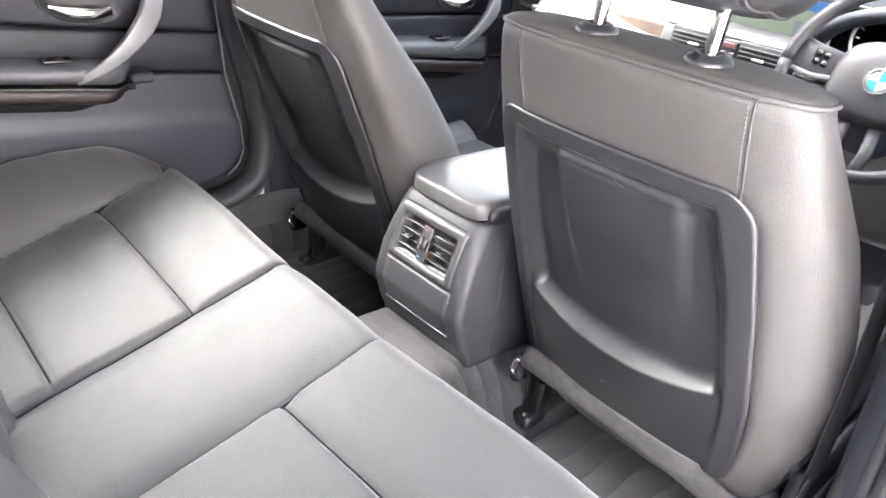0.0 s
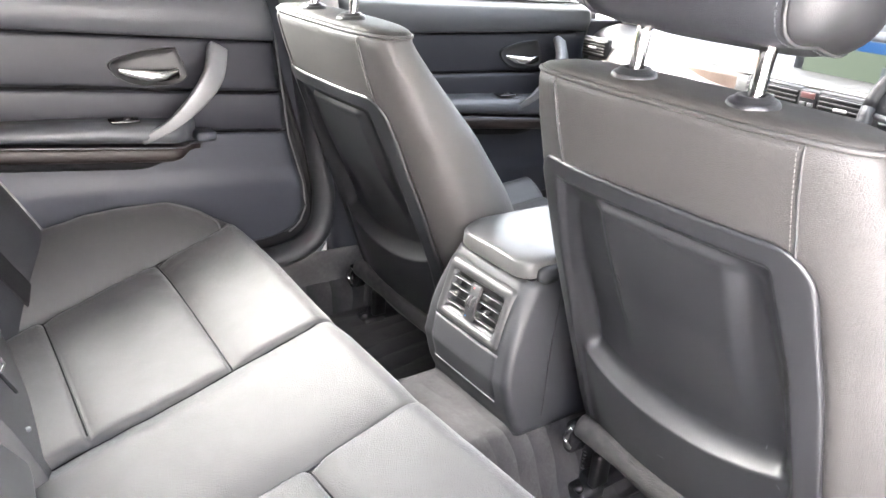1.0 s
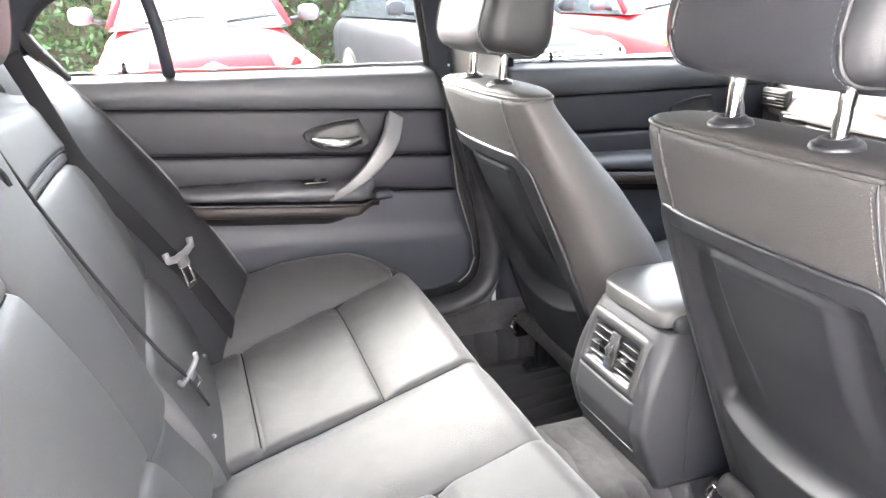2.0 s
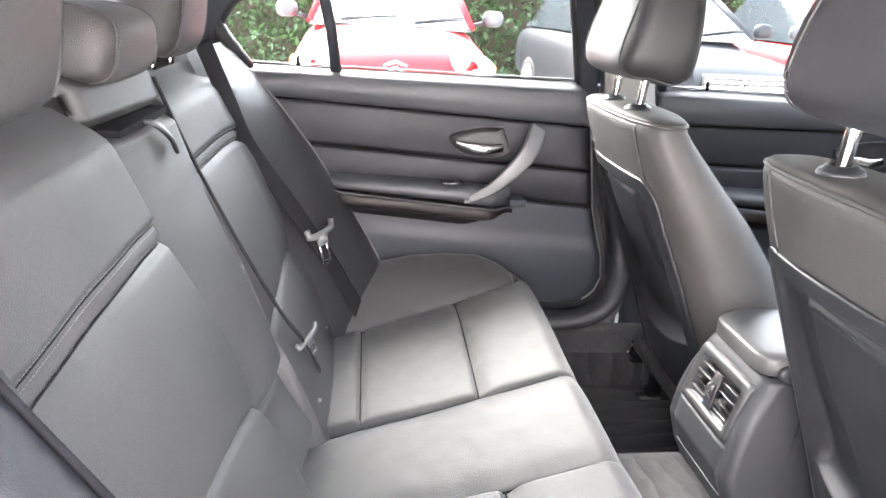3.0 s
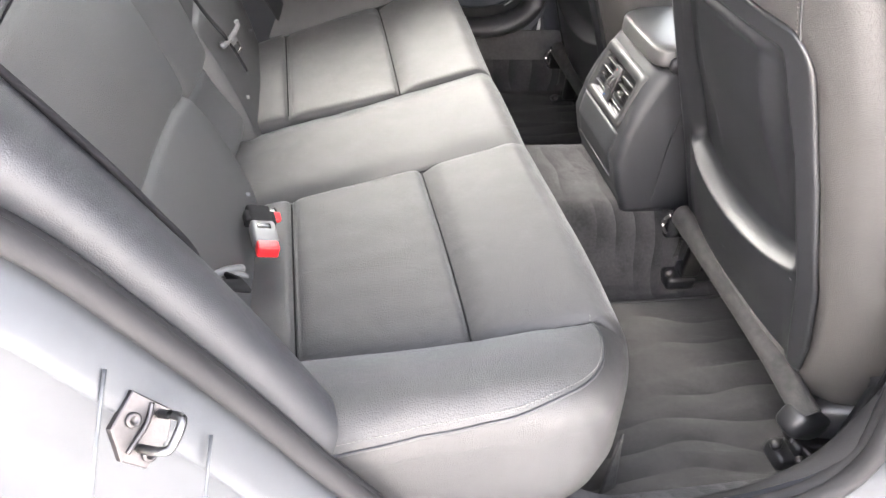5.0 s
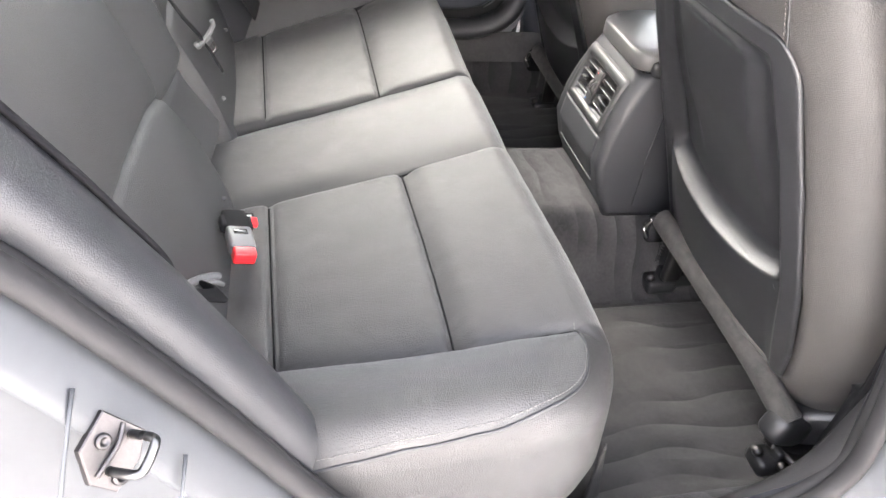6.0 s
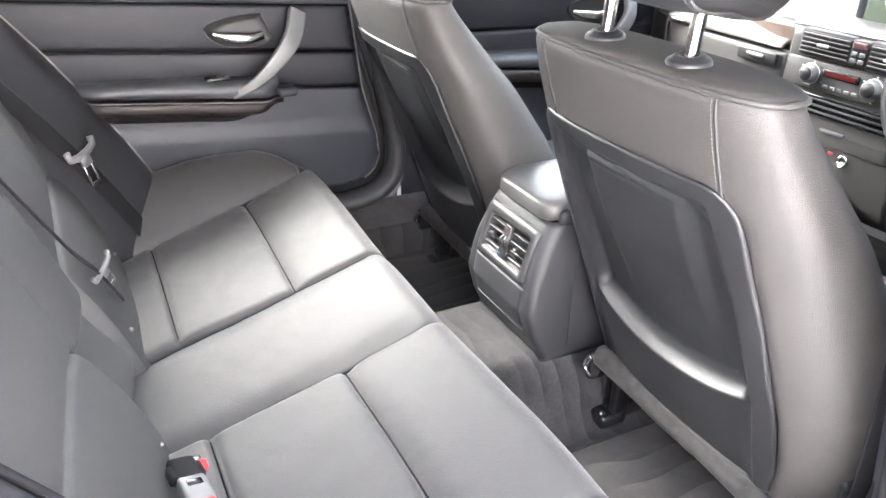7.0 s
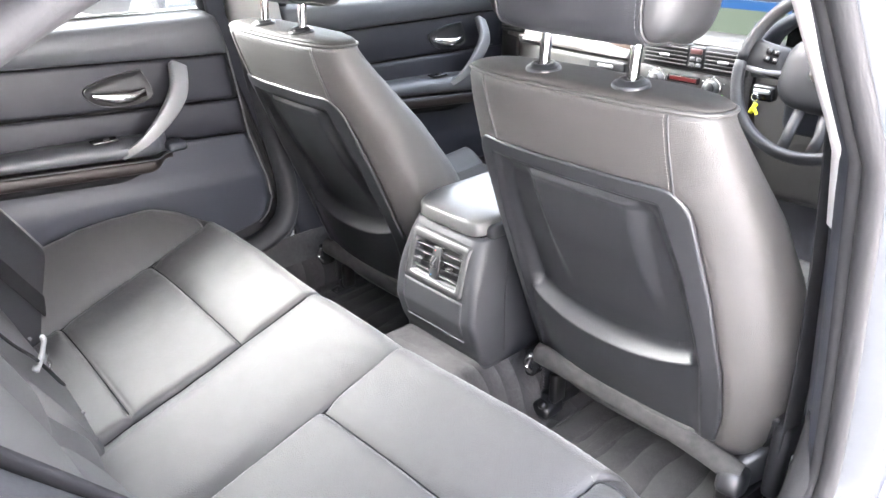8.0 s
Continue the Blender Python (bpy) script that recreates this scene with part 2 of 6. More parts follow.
def thing(name, label, category, group="", kind="", at=(0, 0, 0)):
    ob = new(name)
    ob.location = at
    ob.empty_display_size = 0.05
    return tagged(ob, label, category, group, kind)


def lerp_table(tab, z):
    """Smooth look-up in rows of (z, value), z rising."""
    if z <= tab[0][0]:
        return tab[0][1]
    for (a, va), (b, vb) in zip(tab, tab[1:]):
        if z <= b:
            k = (z - a) / (b - a)
            return va + (vb - va) * k
    return tab[-1][1]


def spline(pts, n=8, closed=False):
    """Catmull-Rom through pts, n steps a stretch."""
    P = [Vector(p) for p in pts]
    m = len(P)
    out = []
    for i in range(m if closed else m - 1):
        a, b, c, d = (P[(i + k) % m] if closed else P[min(max(i + k, 0), m - 1)] for k in (-1, 0, 1, 2))
        for j in range(n):
            t = j / n
            out.append(0.5 * ((2 * b) + (c - a) * t + (2 * a - 5 * b + 4 * c - d) * t * t + (3 * b - a - 3 * c + d) * t ** 3))
    if not closed:
        out.append(P[-1])
    return out


def smooth(a, b, t):
    k = min(max((t - a) / (b - a), 0.0), 1.0)
    return k * k * (3 - 2 * k)


def dent(d, w):
    return math.exp(-(d / w) ** 2)


def sheet(f, nu, nv, thick=0.0):
    """A grid over u, v in 0..1; thick pushes a back copy along -normal and closes the rim."""
    bm = bmesh.new()
    vs = [[bm.verts.new(f(i / nu, j / nv)) for j in range(nv + 1)] for i in range(nu + 1)]
    for i in range(nu):
        for j in range(nv):
            bm.faces.new((vs[i][j], vs[i + 1][j], vs[i + 1][j + 1], vs[i][j + 1]))
    if thick:
        bm.normal_update()
        back = [[bm.verts.new(v.co - v.normal * thick) for v in row] for row in vs]
        for i in range(nu):
            for j in range(nv):
                bm.faces.new((back[i][j], back[i][j + 1], back[i + 1][j + 1], back[i + 1][j]))
        for i in range(nu):
            for a in (0, nv):
                bm.faces.new((vs[i][a], vs[i + 1][a], back[i + 1][a], back[i][a]))
        for j in range(nv):
            for a in (0, nu):
                bm.faces.new((vs[a][j], vs[a][j + 1], back[a][j + 1], back[a][j]))
    return bm


def loft(rings, closed=True, caps=True, bm=None):
    """Skin over rings of equal length."""
    bm = bm or bmesh.new()
    vs = [[bm.verts.new(p) for p in r] for r in rings]
    n = len(vs[0])
    for a, b in zip(vs, vs[1:]):
        for k in range(n if closed else n - 1):
            bm.faces.new((a[k], a[(k + 1) % n], b[(k + 1) % n], b[k]))
    if caps and closed:
        bm.faces.new(vs[0])
        bm.faces.new(list(reversed(vs[-1])))
    return bm


def sweep(pts, ra, rb=None, n=10, up=(0, 0, 1), power=2.0, bm=None, caps=True, taper=None):
    """A bar of rounded section ra x rb along pts; up fixes the direction of rb."""
    rb = ra if rb is None else rb
    P = [Vector(p) for p in pts]
    rings = []
    upv = Vector(up)
    for i, p in enumerate(P):
        t = (P[min(i + 1, len(P) - 1)] - P[max(i - 1, 0)]).normalized()
        s = t.cross(upv)
        if s.length < 1e-4:
            s = t.cross(Vector((1, 0.3, 0)))
        s.normalize()
        w = s.cross(t).normalized()
        k = taper(i / (len(P) - 1)) if taper else 1.0
        ring = []
        for j in range(n):
            a = 2 * math.pi * j / n
            c, d = math.cos(a), math.sin(a)
            c = math.copysign(abs(c) ** (2 / power), c)
            d = math.copysign(abs(d) ** (2 / power), d)
            ring.append(p + s * (ra * k * c) + w * (rb * k * d))
        rings.append(ring)
    return loft(rings, True, caps, bm)


def box(size, at=(0, 0, 0), bevel=0.004, seg=2, turn=None, bm=None):
    """A box with rounded edges."""
    one = bmesh.new()
    bmesh.ops.create_cube(one, size=1.0)
    bmesh.ops.scale(one, vec=size, verts=one.verts)
    if bevel:
        bmesh.ops.bevel(one, geom=one.edges[:], offset=min(bevel, min(size) * 0.49), segments=seg, profile=0.5, affect="EDGES")
    m = Matrix.Translation(at) @ (turn or Matrix.Identity(4))
    bmesh.ops.transform(one, matrix=m, verts=one.verts)
    if bm is None:
        return one
    me = bpy.data.meshes.new("tmp")
    one.to_mesh(me)
    one.free()
    bm.from_mesh(me)
    bpy.data.meshes.remove(me)
    return bm


def lathe(profile, at, axis, n=24, bm=None):
    """Turns (radius, height) rows about an axis through at."""
    q = Vector((0, 0, 1)).rotation_difference(Vector(axis)).to_matrix()
    rings = [[Vector(at) + q @ Vector((r * math.cos(2 * math.pi * k / n), r * math.sin(2 * math.pi * k / n), h)) for k in range(n)] for r, h in profile]
    return loft(rings, True, True, bm)


def blob(size, at, power=3.0, nu=28, nv=16, turn=None, shape=None):
    """A rounded cushion-like block (superellipsoid), shape(p) may bend it in unit space."""
    def se(c, e):
        return math.copysign(abs(c) ** e, c)
    e = 2 / power
    rings = []
    for j in range(1, nv):
        b = -math.pi / 2 + math.pi * j / nv
        ring = []
        for i in range(nu):
            a = 2 * math.pi * i / nu
            p = Vector((se(math.cos(b), e) * se(math.cos(a), e), se(math.cos(b), e) * se(math.sin(a), e), se(math.sin(b), e)))
            if shape:
                p = shape(p)
            p = Vector((p.x * size[0], p.y * size[1], p.z * size[2]))
            if turn:
                p = turn @ p
            ring.append(p + Vector(at))
        rings.append(ring)
    return loft(rings)


def stitches(pts, step=0.006, r=0.0009, bm=None):
    """Short thread stitches along a line."""
    bm = bm or bmesh.new()
    P = [Vector(p) for p in pts]
    length = 0.0
    nextat = 0.0
    for a, b in zip(P, P[1:]):
        d = (b - a).length
        while nextat < length + d:
            k = (nextat - length) / d
            p = a.lerp(b, k)
            t = (b - a).normalized()
            sweep([p, p + t * step * 0.3, p + t * step * 0.62], r, n=4, bm=bm)
            nextat += step
        length += d
    return bm

# ---- the setting: ground, body shell, floor ----
def make_ground():
    bm = sheet(lambda u, v: Vector((-400 + 800 * u, -400 + 800 * v, 0.0)), 20, 20)
    tagged(part("ground", bm, ASPHALT, label="pale worn asphalt of a car park"), category="ground", kind="structure")


make_ground()


def side_y(z):
    """Half width of the body at the door openings: upright below the belt line, leaning in above."""
    return 0.735 - 0.33 * max(0.0, z - 1.03)


FLOOR_Z = 0.275


def floor_z(x, y):
    """Carpet height: footwells, tunnel hump and the rise under the rear bench."""
    hump = 1 - smooth(0.10, 0.215, abs(y - 0.02))
    z = FLOOR_Z + hump * 0.150 * smooth(0.30, 0.48, x)
    z += 0.05 * smooth(0.62, 0.50, x)
    z += 0.09 * smooth(0.60, 0.67, abs(y)) + 0.04 * smooth(0.66, 0.72, abs(y))
    z += 0.007 * dent(abs(y - 0.02) - 0.205, 0.012) * math.sin(26 * x)
    return z


def make_floor():
    bm = sheet(lambda u, v: Vector((-0.1 + 2.0 * u, -0.73 + 1.46 * v, floor_z(-0.1 + 2.0 * u, -0.73 + 1.46 * v))), 120, 150)
    tagged(part("floor", bm, FLOOR_CARPET, label="charcoal carpeted car floor with a centre tunnel hump"), category="floor", kind="structure")


make_floor()


def make_floor_mat(name, y0, y1, x0, x1, label):
    def f(u, v):
        x = x0 + (x1 - x0) * u
        y = y0 + (y1 - y0) * v
        e = min(u * (x1 - x0), (1 - u) * (x1 - x0), v * (y1 - y0), (1 - v) * (y1 - y0))
        # wide swept ripples left by brushing
        ph = 100 * y + 3.2 * math.sin(5 * (x - x0)) + 3.4 * noise.noise(Vector((x * 4, y * 9, 1.3)))
        saw = (ph / (2 * math.pi)) % 1.0
        h = 0.0030 * (smooth(0.0, 0.82, saw) - smooth(0.82, 1.0, saw)) * smooth(0.0, 0.05, e) * (0.55 + 0.6 * noise.noise(Vector((x * 9, y * 5, 4.0))))
        return Vector((x, y, FLOOR_Z + 0.012 + h + 0.018 * smooth(0.06, 0.0, e) * smooth(0.0, 0.4, abs(y) - 0.25) - 0.006 * smooth(0.012, 0.0, e)))
    root = thing(name, label, "floor mat", group="rear floor mats")
    part("carpet_surface", sheet(f, 90, 100, 0.006), MAT_PILE, root)
    rim = [f(0.0, v / 40) for v in range(41)] + [f(u / 40, 1.0) for u in range(1, 41)] + [f(1.0, 1 - v / 40) for v in range(1, 41)] + [f(1 - u / 40, 0.0) for u in range(1, 40)]
    part("edge_binding", sweep(rim + rim[:1], 0.0045, 0.003, n=8), GREYFELT, root, "worn stitched edge binding")
    return root


make_floor_mat("floor_mat", -0.655, -0.215, 0.50, 1.06, "charcoal carpet floor mat with brushed ripples, behind the driver's seat")
make_floor_mat("floor_mat", 0.245, 0.655, 0.50, 1.06, "charcoal carpet floor mat with brushed ripples, behind the passenger seat")

tab = thing("carpet_tab", "pale felt carpet edge hanging beside the rear cushion", "carpet edge")
part("felt", sheet(lambda u, v: Vector((0.618 + 0.030 * u * (1 - 0.7 * v), -0.615 + 0.012 * u, 0.283 + 0.135 * v)), 6, 10, 0.004), GREYFELT, tab)

# the door opening on the entry side: (x, z) round the rim
OPENING = [(0.30, 1.350), (0.52, 1.365), (0.63, 1.30), (0.668, 1.20), (0.707, 1.05), (0.738, 0.95), (0.785, 0.80), (0.815, 0.70), (0.84, 0.60),
           (0.85, 0.52), (0.82, 0.455), (0.74, 0.425), (0.60, 0.415), (0.45, 0.42), (0.34, 0.455), (0.275, 0.54), (0.228, 0.61), (0.164, 0.715), (0.096, 0.815),
           (0.04, 0.89), (-0.04, 0.965), (-0.11, 1.04), (-0.13, 1.125), (-0.09, 1.195), (-0.015, 1.238), (0.055, 1.268), (0.16, 1.310)]


def make_side_shell(sign, name, label):
    """One body side round its rear door opening: painted jamb, double seal and inner welt."""
    root = thing(name, label, "car body", kind="structure")
    loop = [(p.x, p.z) for p in spline([(x, 0, z) for x, z in OPENING], 6, True)]
    n = len(loop)
    def ring(o, dy):
        pts = []
        for i in range(n):
            a, b, c = loop[i - 1], loop[i], loop[(i + 1) % n]
            t = Vector((c[0] - a[0], 0, c[1] - a[1])).normalized()
            nrm = Vector((-t.z, 0, t.x))
            mid = Vector((0.4 - b[0], 0, 0.85 - b[1]))
            if nrm.dot(mid) > 0:
                nrm.negate()
            z = b[1] + nrm.z * o
            pts.append(Vector((b[0] + nrm.x * o, sign * (side_y(b[1]) + dy), z)))
        return pts
    jamb = [ring(0.012, 0.004), ring(0.014, 0.014), ring(0.030, 0.048), ring(0.035, 0.055), ring(0.039, 0.056), ring(0.046, 0.046), ring(0.052, 0.044), ring(0.10, 0.050), ring(0.118, 0.060), ring(0.126, 0.085), ring(0.132, 0.095), ring(0.21, 0.130), ring(0.34, 0.135)]
    part("jamb", loft(jamb, True, False), JAMB_SHADED if sign < 0 else TRIM, root, "painted metal jamb in a darkened colour")
    part("seal", sweep(ring(0.002, 0.010) + ring(0.002, 0.010)[:1], 0.010, 0.013, n=12, up=(0, 1, 0)), RUBBER, root, "grey rubber door seal")
    part("seal_lip", sweep(ring(0.010, -0.010) + ring(0.010, -0.010)[:1], 0.008, 0.011, n=10, up=(0, 1, 0)), RUBBER, root, "ribbed inner welt")
    part("welt", loft([ring(0.004, -0.018), ring(0.014, -0.028), ring(0.035, -0.040)], True, False), TRIM, root, "dark inner trim edge")
    return root


shell_r = make_side_shell(-1, "wall_right", "pale painted body side with a rubber-sealed open doorway")
make_side_shell(1, "wall_left", "white body side with a rubber-sealed doorway")

def make_striker():
    root = thing("door_striker", "bare steel door striker plate bolted to the pale jamb", "door striker")
    out = Vector((0.66, -0.56, 0.49)).normalized()
    up = Vector((0.35, 0.84, 0.41))
    up = (up - out * up.dot(out)).normalized()
    base = Matrix.Translation((0.093, -0.795, 0.760)) @ Matrix((up.cross(out), up, out)).transposed().to_4x4() @ Matrix.Scale(0.62, 4)
    def put(bm):
        bmesh.ops.transform(bm, matrix=base, verts=bm.verts)
        return bm
    bm = bmesh.new()
    for z, k in ((-0.008, 1.0), (0.0015, 1.0), (0.003, 0.96), (0.003, 0.3)):
        for x, y in ((-0.032, 0.036), (-0.037, -0.012), (-0.008, -0.040), (0.026, -0.038), (0.036, 0.004), (0.026, 0.034)):
            bm.verts.new((x * k, y * k, z))
    bm.verts.ensure_lookup_table()
    for r in range(3):
        for i in range(6):
            bm.faces.new([bm.verts[r * 6 + i], bm.verts[r * 6 + (i + 1) % 6], bm.verts[r * 6 + 6 + (i + 1) % 6], bm.verts[r * 6 + 6 + i]])
    bm.faces.new([bm.verts[18 + i] for i in range(6)])
    bmesh.ops.recalc_face_normals(bm, faces=bm.faces)
    part("plate", put(bm), STEEL, root, smooth=False)
    for x, y in ((-0.017, 0.006), (0.02, -0.022)):
        part("bolt", put(lathe([(0.0005, 0.006), (0.004, 0.006), (0.0045, 0.008), (0.009, 0.008), (0.0095, 0.002)], (x, y, 0), (0, 0, 1), 16)), STEEL, root)
    part("loop", put(sweep(spline([(0.012, 0.024, 0.002), (0.012, 0.024, 0.040), (0.014, 0.018, 0.050), (0.014, -0.010, 0.050), (0.010, -0.018, 0.042), (0.006, -0.020, 0.002)], 5), 0.0056, n=10)), BRIGHTSTEEL, root, "bright steel catch loop")
    part("rib", put(sweep(spline([(-0.004, 0.032, 0.004), (0.0, 0.008, 0.006), (-0.006, -0.03, 0.004)], 6), 0.003, n=8)), STEEL, root)


make_striker()

# pressed edges in the painted jamb
for xa, za in ((0.074, 0.806), (0.136, 0.722)):
    part("pressed_rib", sweep([(xa, -0.776, za), (xa - 0.003, -0.795, za - 0.017), (xa - 0.006, -0.817, za - 0.036), (xa - 0.008, -0.84, za - 0.055)], 0.0016, 0.0016, n=10), JAMB_SHADED, shell_r, "pressed rib in the jamb")


def make_pillar(sign):
    """B pillar with light upper trim and dark lower trim, belted on the inside."""
    root = thing("b_pillar", "car door pillar, light grey trim above and dark trim below", "pillar", kind="structure")
    def ring(z, pad=0.0):
        xa = lerp_table([(0.40, 0.90), (0.52, 0.875), (0.60, 0.858), (0.80, 0.805), (0.90, 0.780), (1.05, 0.725), (1.20, 0.672), (1.38, 0.61)] if sign < 0 else [(0.40, 0.90), (0.52, 0.875), (0.60, 0.862), (0.80, 0.812), (0.95, 0.777), (1.20, 0.738), (1.38, 0.70)], z)
        w = lerp_table([(0.40, 0.20), (0.60, 0.17), (0.95, 0.13), (1.2, 0.10), (1.4, 0.12)], z)
        y0 = side_y(z)
        out = []
        for dx, dy in ((0, 0.0), (0.006, -0.030 - pad), (0.03, -0.050 - pad), (w * 0.6, -0.058 - pad), (w, -0.045 - pad), (w + 0.01, 0.0), (w * 0.5, 0.02)):
            out.append(Vector((xa + dx, sign * (y0 + dy), z)))
        return out
    part("upper_trim", loft([ring(0.925 + 0.46 * k / 14, 0.003) for k in range(15)]), PILLAR, root, "light grey upper trim")
    part("lower_trim", loft([ring(0.40 + 0.52 * k / 14) for k in range(15)]), TRIM, root, "dark grey lower trim")
    return root


pillar_r = make_pillar(-1)
make_pillar(1)

hinge = pillar_r
part("hinge_plate", box((0.045, 0.010, 0.05), (0.905, -0.805, 0.655), 0.003), STEEL, hinge)
part("hinge_knuckle", lathe([(0.009, -0.03), (0.010, -0.028), (0.010, 0.028), (0.009, 0.03)], (0.875, -0.822, 0.655), (0, 0, 1), 14), STEEL, hinge)
part("hinge_arm", sweep([(0.875, -0.822, 0.655), (0.85, -0.85, 0.63), (0.84, -0.88, 0.60)], 0.006, 0.012, n=8), STEEL, hinge)


def make_roof():
    def f(u, v):
        x = -0.45 + 1.75 * u
        y = -0.60 + 1.2 * v
        return Vector((x, y, 1.405 - 0.05 * ((x - 0.45) / 0.9) ** 2 - 0.05 * (y / 0.6) ** 4))
    bm = sheet(f, 35, 24, 0.04)
    tagged(part("ceiling", bm, HEADLINER, label="grey fabric headliner under the car roof"), category="ceiling", kind="structure")
    for s in (-1, 1):
        g = thing("roof_rail", "white painted roof rail above the doors", "car body", kind="structure")
        part("rail", sweep(spline([(-0.85, s * 0.60, 1.05), (-0.45, s * 0.60, 1.30), (0.0, s * 0.60, 1.365), (0.5, s * 0.60, 1.395), (1.0, s * 0.60, 1.365), (1.3, s * 0.62, 1.29), (1.95, s * 0.70, 0.98)], 8), 0.05, 0.04, n=10), HEADLINER, g)
    # shelf behind the rear bench
    tagged(part("trim", box((0.75, 1.3, 0.03), (-0.55, 0, 1.035), 0.01), TRIM, label="dark parcel shelf under the rear window"), category="shelf", kind="structure")
    tagged(part("wall_rear", box((0.04, 1.4, 0.8), (-0.9, 0, 0.64), 0.01), TRIM, label="dark luggage bulkhead"), category="wall", kind="structure")
    # rear quarter trims
    for s in (-1, 1):
        def q(u, v, s=s):
            z = 1.03 + 0.36 * v
            x0 = -0.22 + 0.02 * v
            return Vector((-0.85 + 0.25 * v + (x0 + 0.85 - 0.25 * v) * u, s * (side_y(z) - 0.02), z))
        tagged(part("trim", sheet(q, 10, 8, 0.01), PILLAR, label="light grey rear quarter trim"), category="trim", kind="structure")
    for name, pts in (("window_front", ((1.30, 1.33), (1.98, 0.985))), ("window_rear", ((-0.46, 1.345), (-0.90, 1.05)))):
        (xa, za), (xb, zb) = pts
        def f2(u, v, xa=xa, za=za, xb=xb, zb=zb):
            y = -0.62 + 1.24 * v
            return Vector((xa + (xb - xa) * u + 0.05 * (1 - (y / 0.62) ** 2) * (1 if xb > 1 else -1), y, za + (zb - za) * u))
        ob = tagged(part(name, sheet(f2, 8, 10), SCREENGLASS if xb > 1 else REARGLASS, label="clear car windscreen glass" if xb > 1 else "clear rear window glass"), category="window", kind="structure")


make_roof()


# ---- rear bench ----
CORNER = 0.150


def cush_edge(x, y):
    """Distance inside the cushion's plan outline."""
    r = CORNER
    qx, qy = x - (0.600 - r), abs(y) - (0.715 - r)
    return -(math.hypot(max(qx, 0), max(qy, 0)) + min(max(qx, qy), 0) - r)


def outer_seam_y(x):
    return lerp_table([(0.10, 0.480), (0.20, 0.505), (0.31, 0.527), (0.418, 0.543), (0.49, 0.551), (0.555, 0.562), (0.60, 0.60)], x)


def inner_seam_y(x):
    return 0.1345


def bolster_crest(x):
    return lerp_table([(0.06, 0.565), (0.15, 0.588), (0.25, 0.611), (0.32, 0.627), (0.40, 0.632), (0.48, 0.629), (0.53, 0.618), (0.58, 0.604), (0.62, 0.596)], x)


CURVE = [(0.554, 0.560), (0.552, 0.602), (0.531, 0.649), (0.490, 0.683), (0.432, 0.702), (0.38, 0.707), (0.32, 0.709), (0.24, 0.709), (0.16, 0.709)]


def groove(x, xs):
    """A sewn-in channel: the rear panel ends in a sharp edge, the front one rolls down to it."""
    if xs < 0.3:
        return 0.007 * dent(x - xs, 0.0055) + 0.003 * dent(x - xs, 0.014)
    if x > xs:
        return 0.011 * dent(x - xs, 0.019) + 0.003 * dent(x - xs, 0.004)
    return 0.009 * dent(x - xs, 0.006) + 0.004 * dent(x - xs, 0.018)


def cush_z(x, y):
    a = abs(y)
    z = lerp_table([(0.04, 0.452), (0.12, 0.468), (0.2, 0.490), (0.30, 0.515), (0.42, 0.549), (0.50, 0.574), (0.56, 0.592), (0.62, 0.602)], x)
    z += 0.012 * smooth(0.15, 0.50, a)
    so, si = outer_seam_y(x), inner_seam_y(x)
    # panels puffed between their seams
    if si < a < so:
        k = (a - si) / (so - si)
        z += 0.009 * max(math.sin(math.pi * k), 0.0) ** 0.55
        if x < 0.205:
            z += 0.004
        for xs in (0.2, 0.415):
            z -= groove(x, xs)
    elif a <= si:
        # the middle place lies lower and rolls up to the panels' proud edges
        z += 0.004 * math.cos(math.pi * a / 0.26) - 0.002 * dent(x - 0.12, 0.05)
        z -= (0.008 + 0.008 * smooth(0.45, 0.20, x)) * dent(a - si, 0.030) * smooth(0.60, 0.54, x)
    else:
        t = min((a - so) / (0.695 - so), 1.0)
        z += (bolster_crest(x) - z) * (1 - (1 - t) ** 2.0)
    if x < 0.59:
        z -= 0.004 * dent(a - si, 0.004) * smooth(0.59, 0.55, x)
        z -= (0.006 * dent(a - so, 0.004) + 0.004 * dent(a - so, 0.014)) * smooth(0.10, 0.14, x) * smooth(0.585, 0.55, x)
    # slack in the hide, drawn towards the seams
    z += 0.0022 * noise.noise(Vector((x * 9, y * 7, 0.2))) + 0.0010 * noise.noise(Vector((x * 30, y * 22, 2.0)))
    near = dent(a - so, 0.05) + dent(x - 0.415, 0.04) * (1 if si < a < so else 0)
    z += 0.0008 * near * noise.noise(Vector((x * 70 if a < so + 0.06 else x * 40, y * 45, 7.0)))
    d = max(cush_edge(x, y), 0.0)
    R = 0.050
    if d < R:
        z -= R - math.sqrt(max(R * R - (R - d) ** 2, 0.0))
    return z


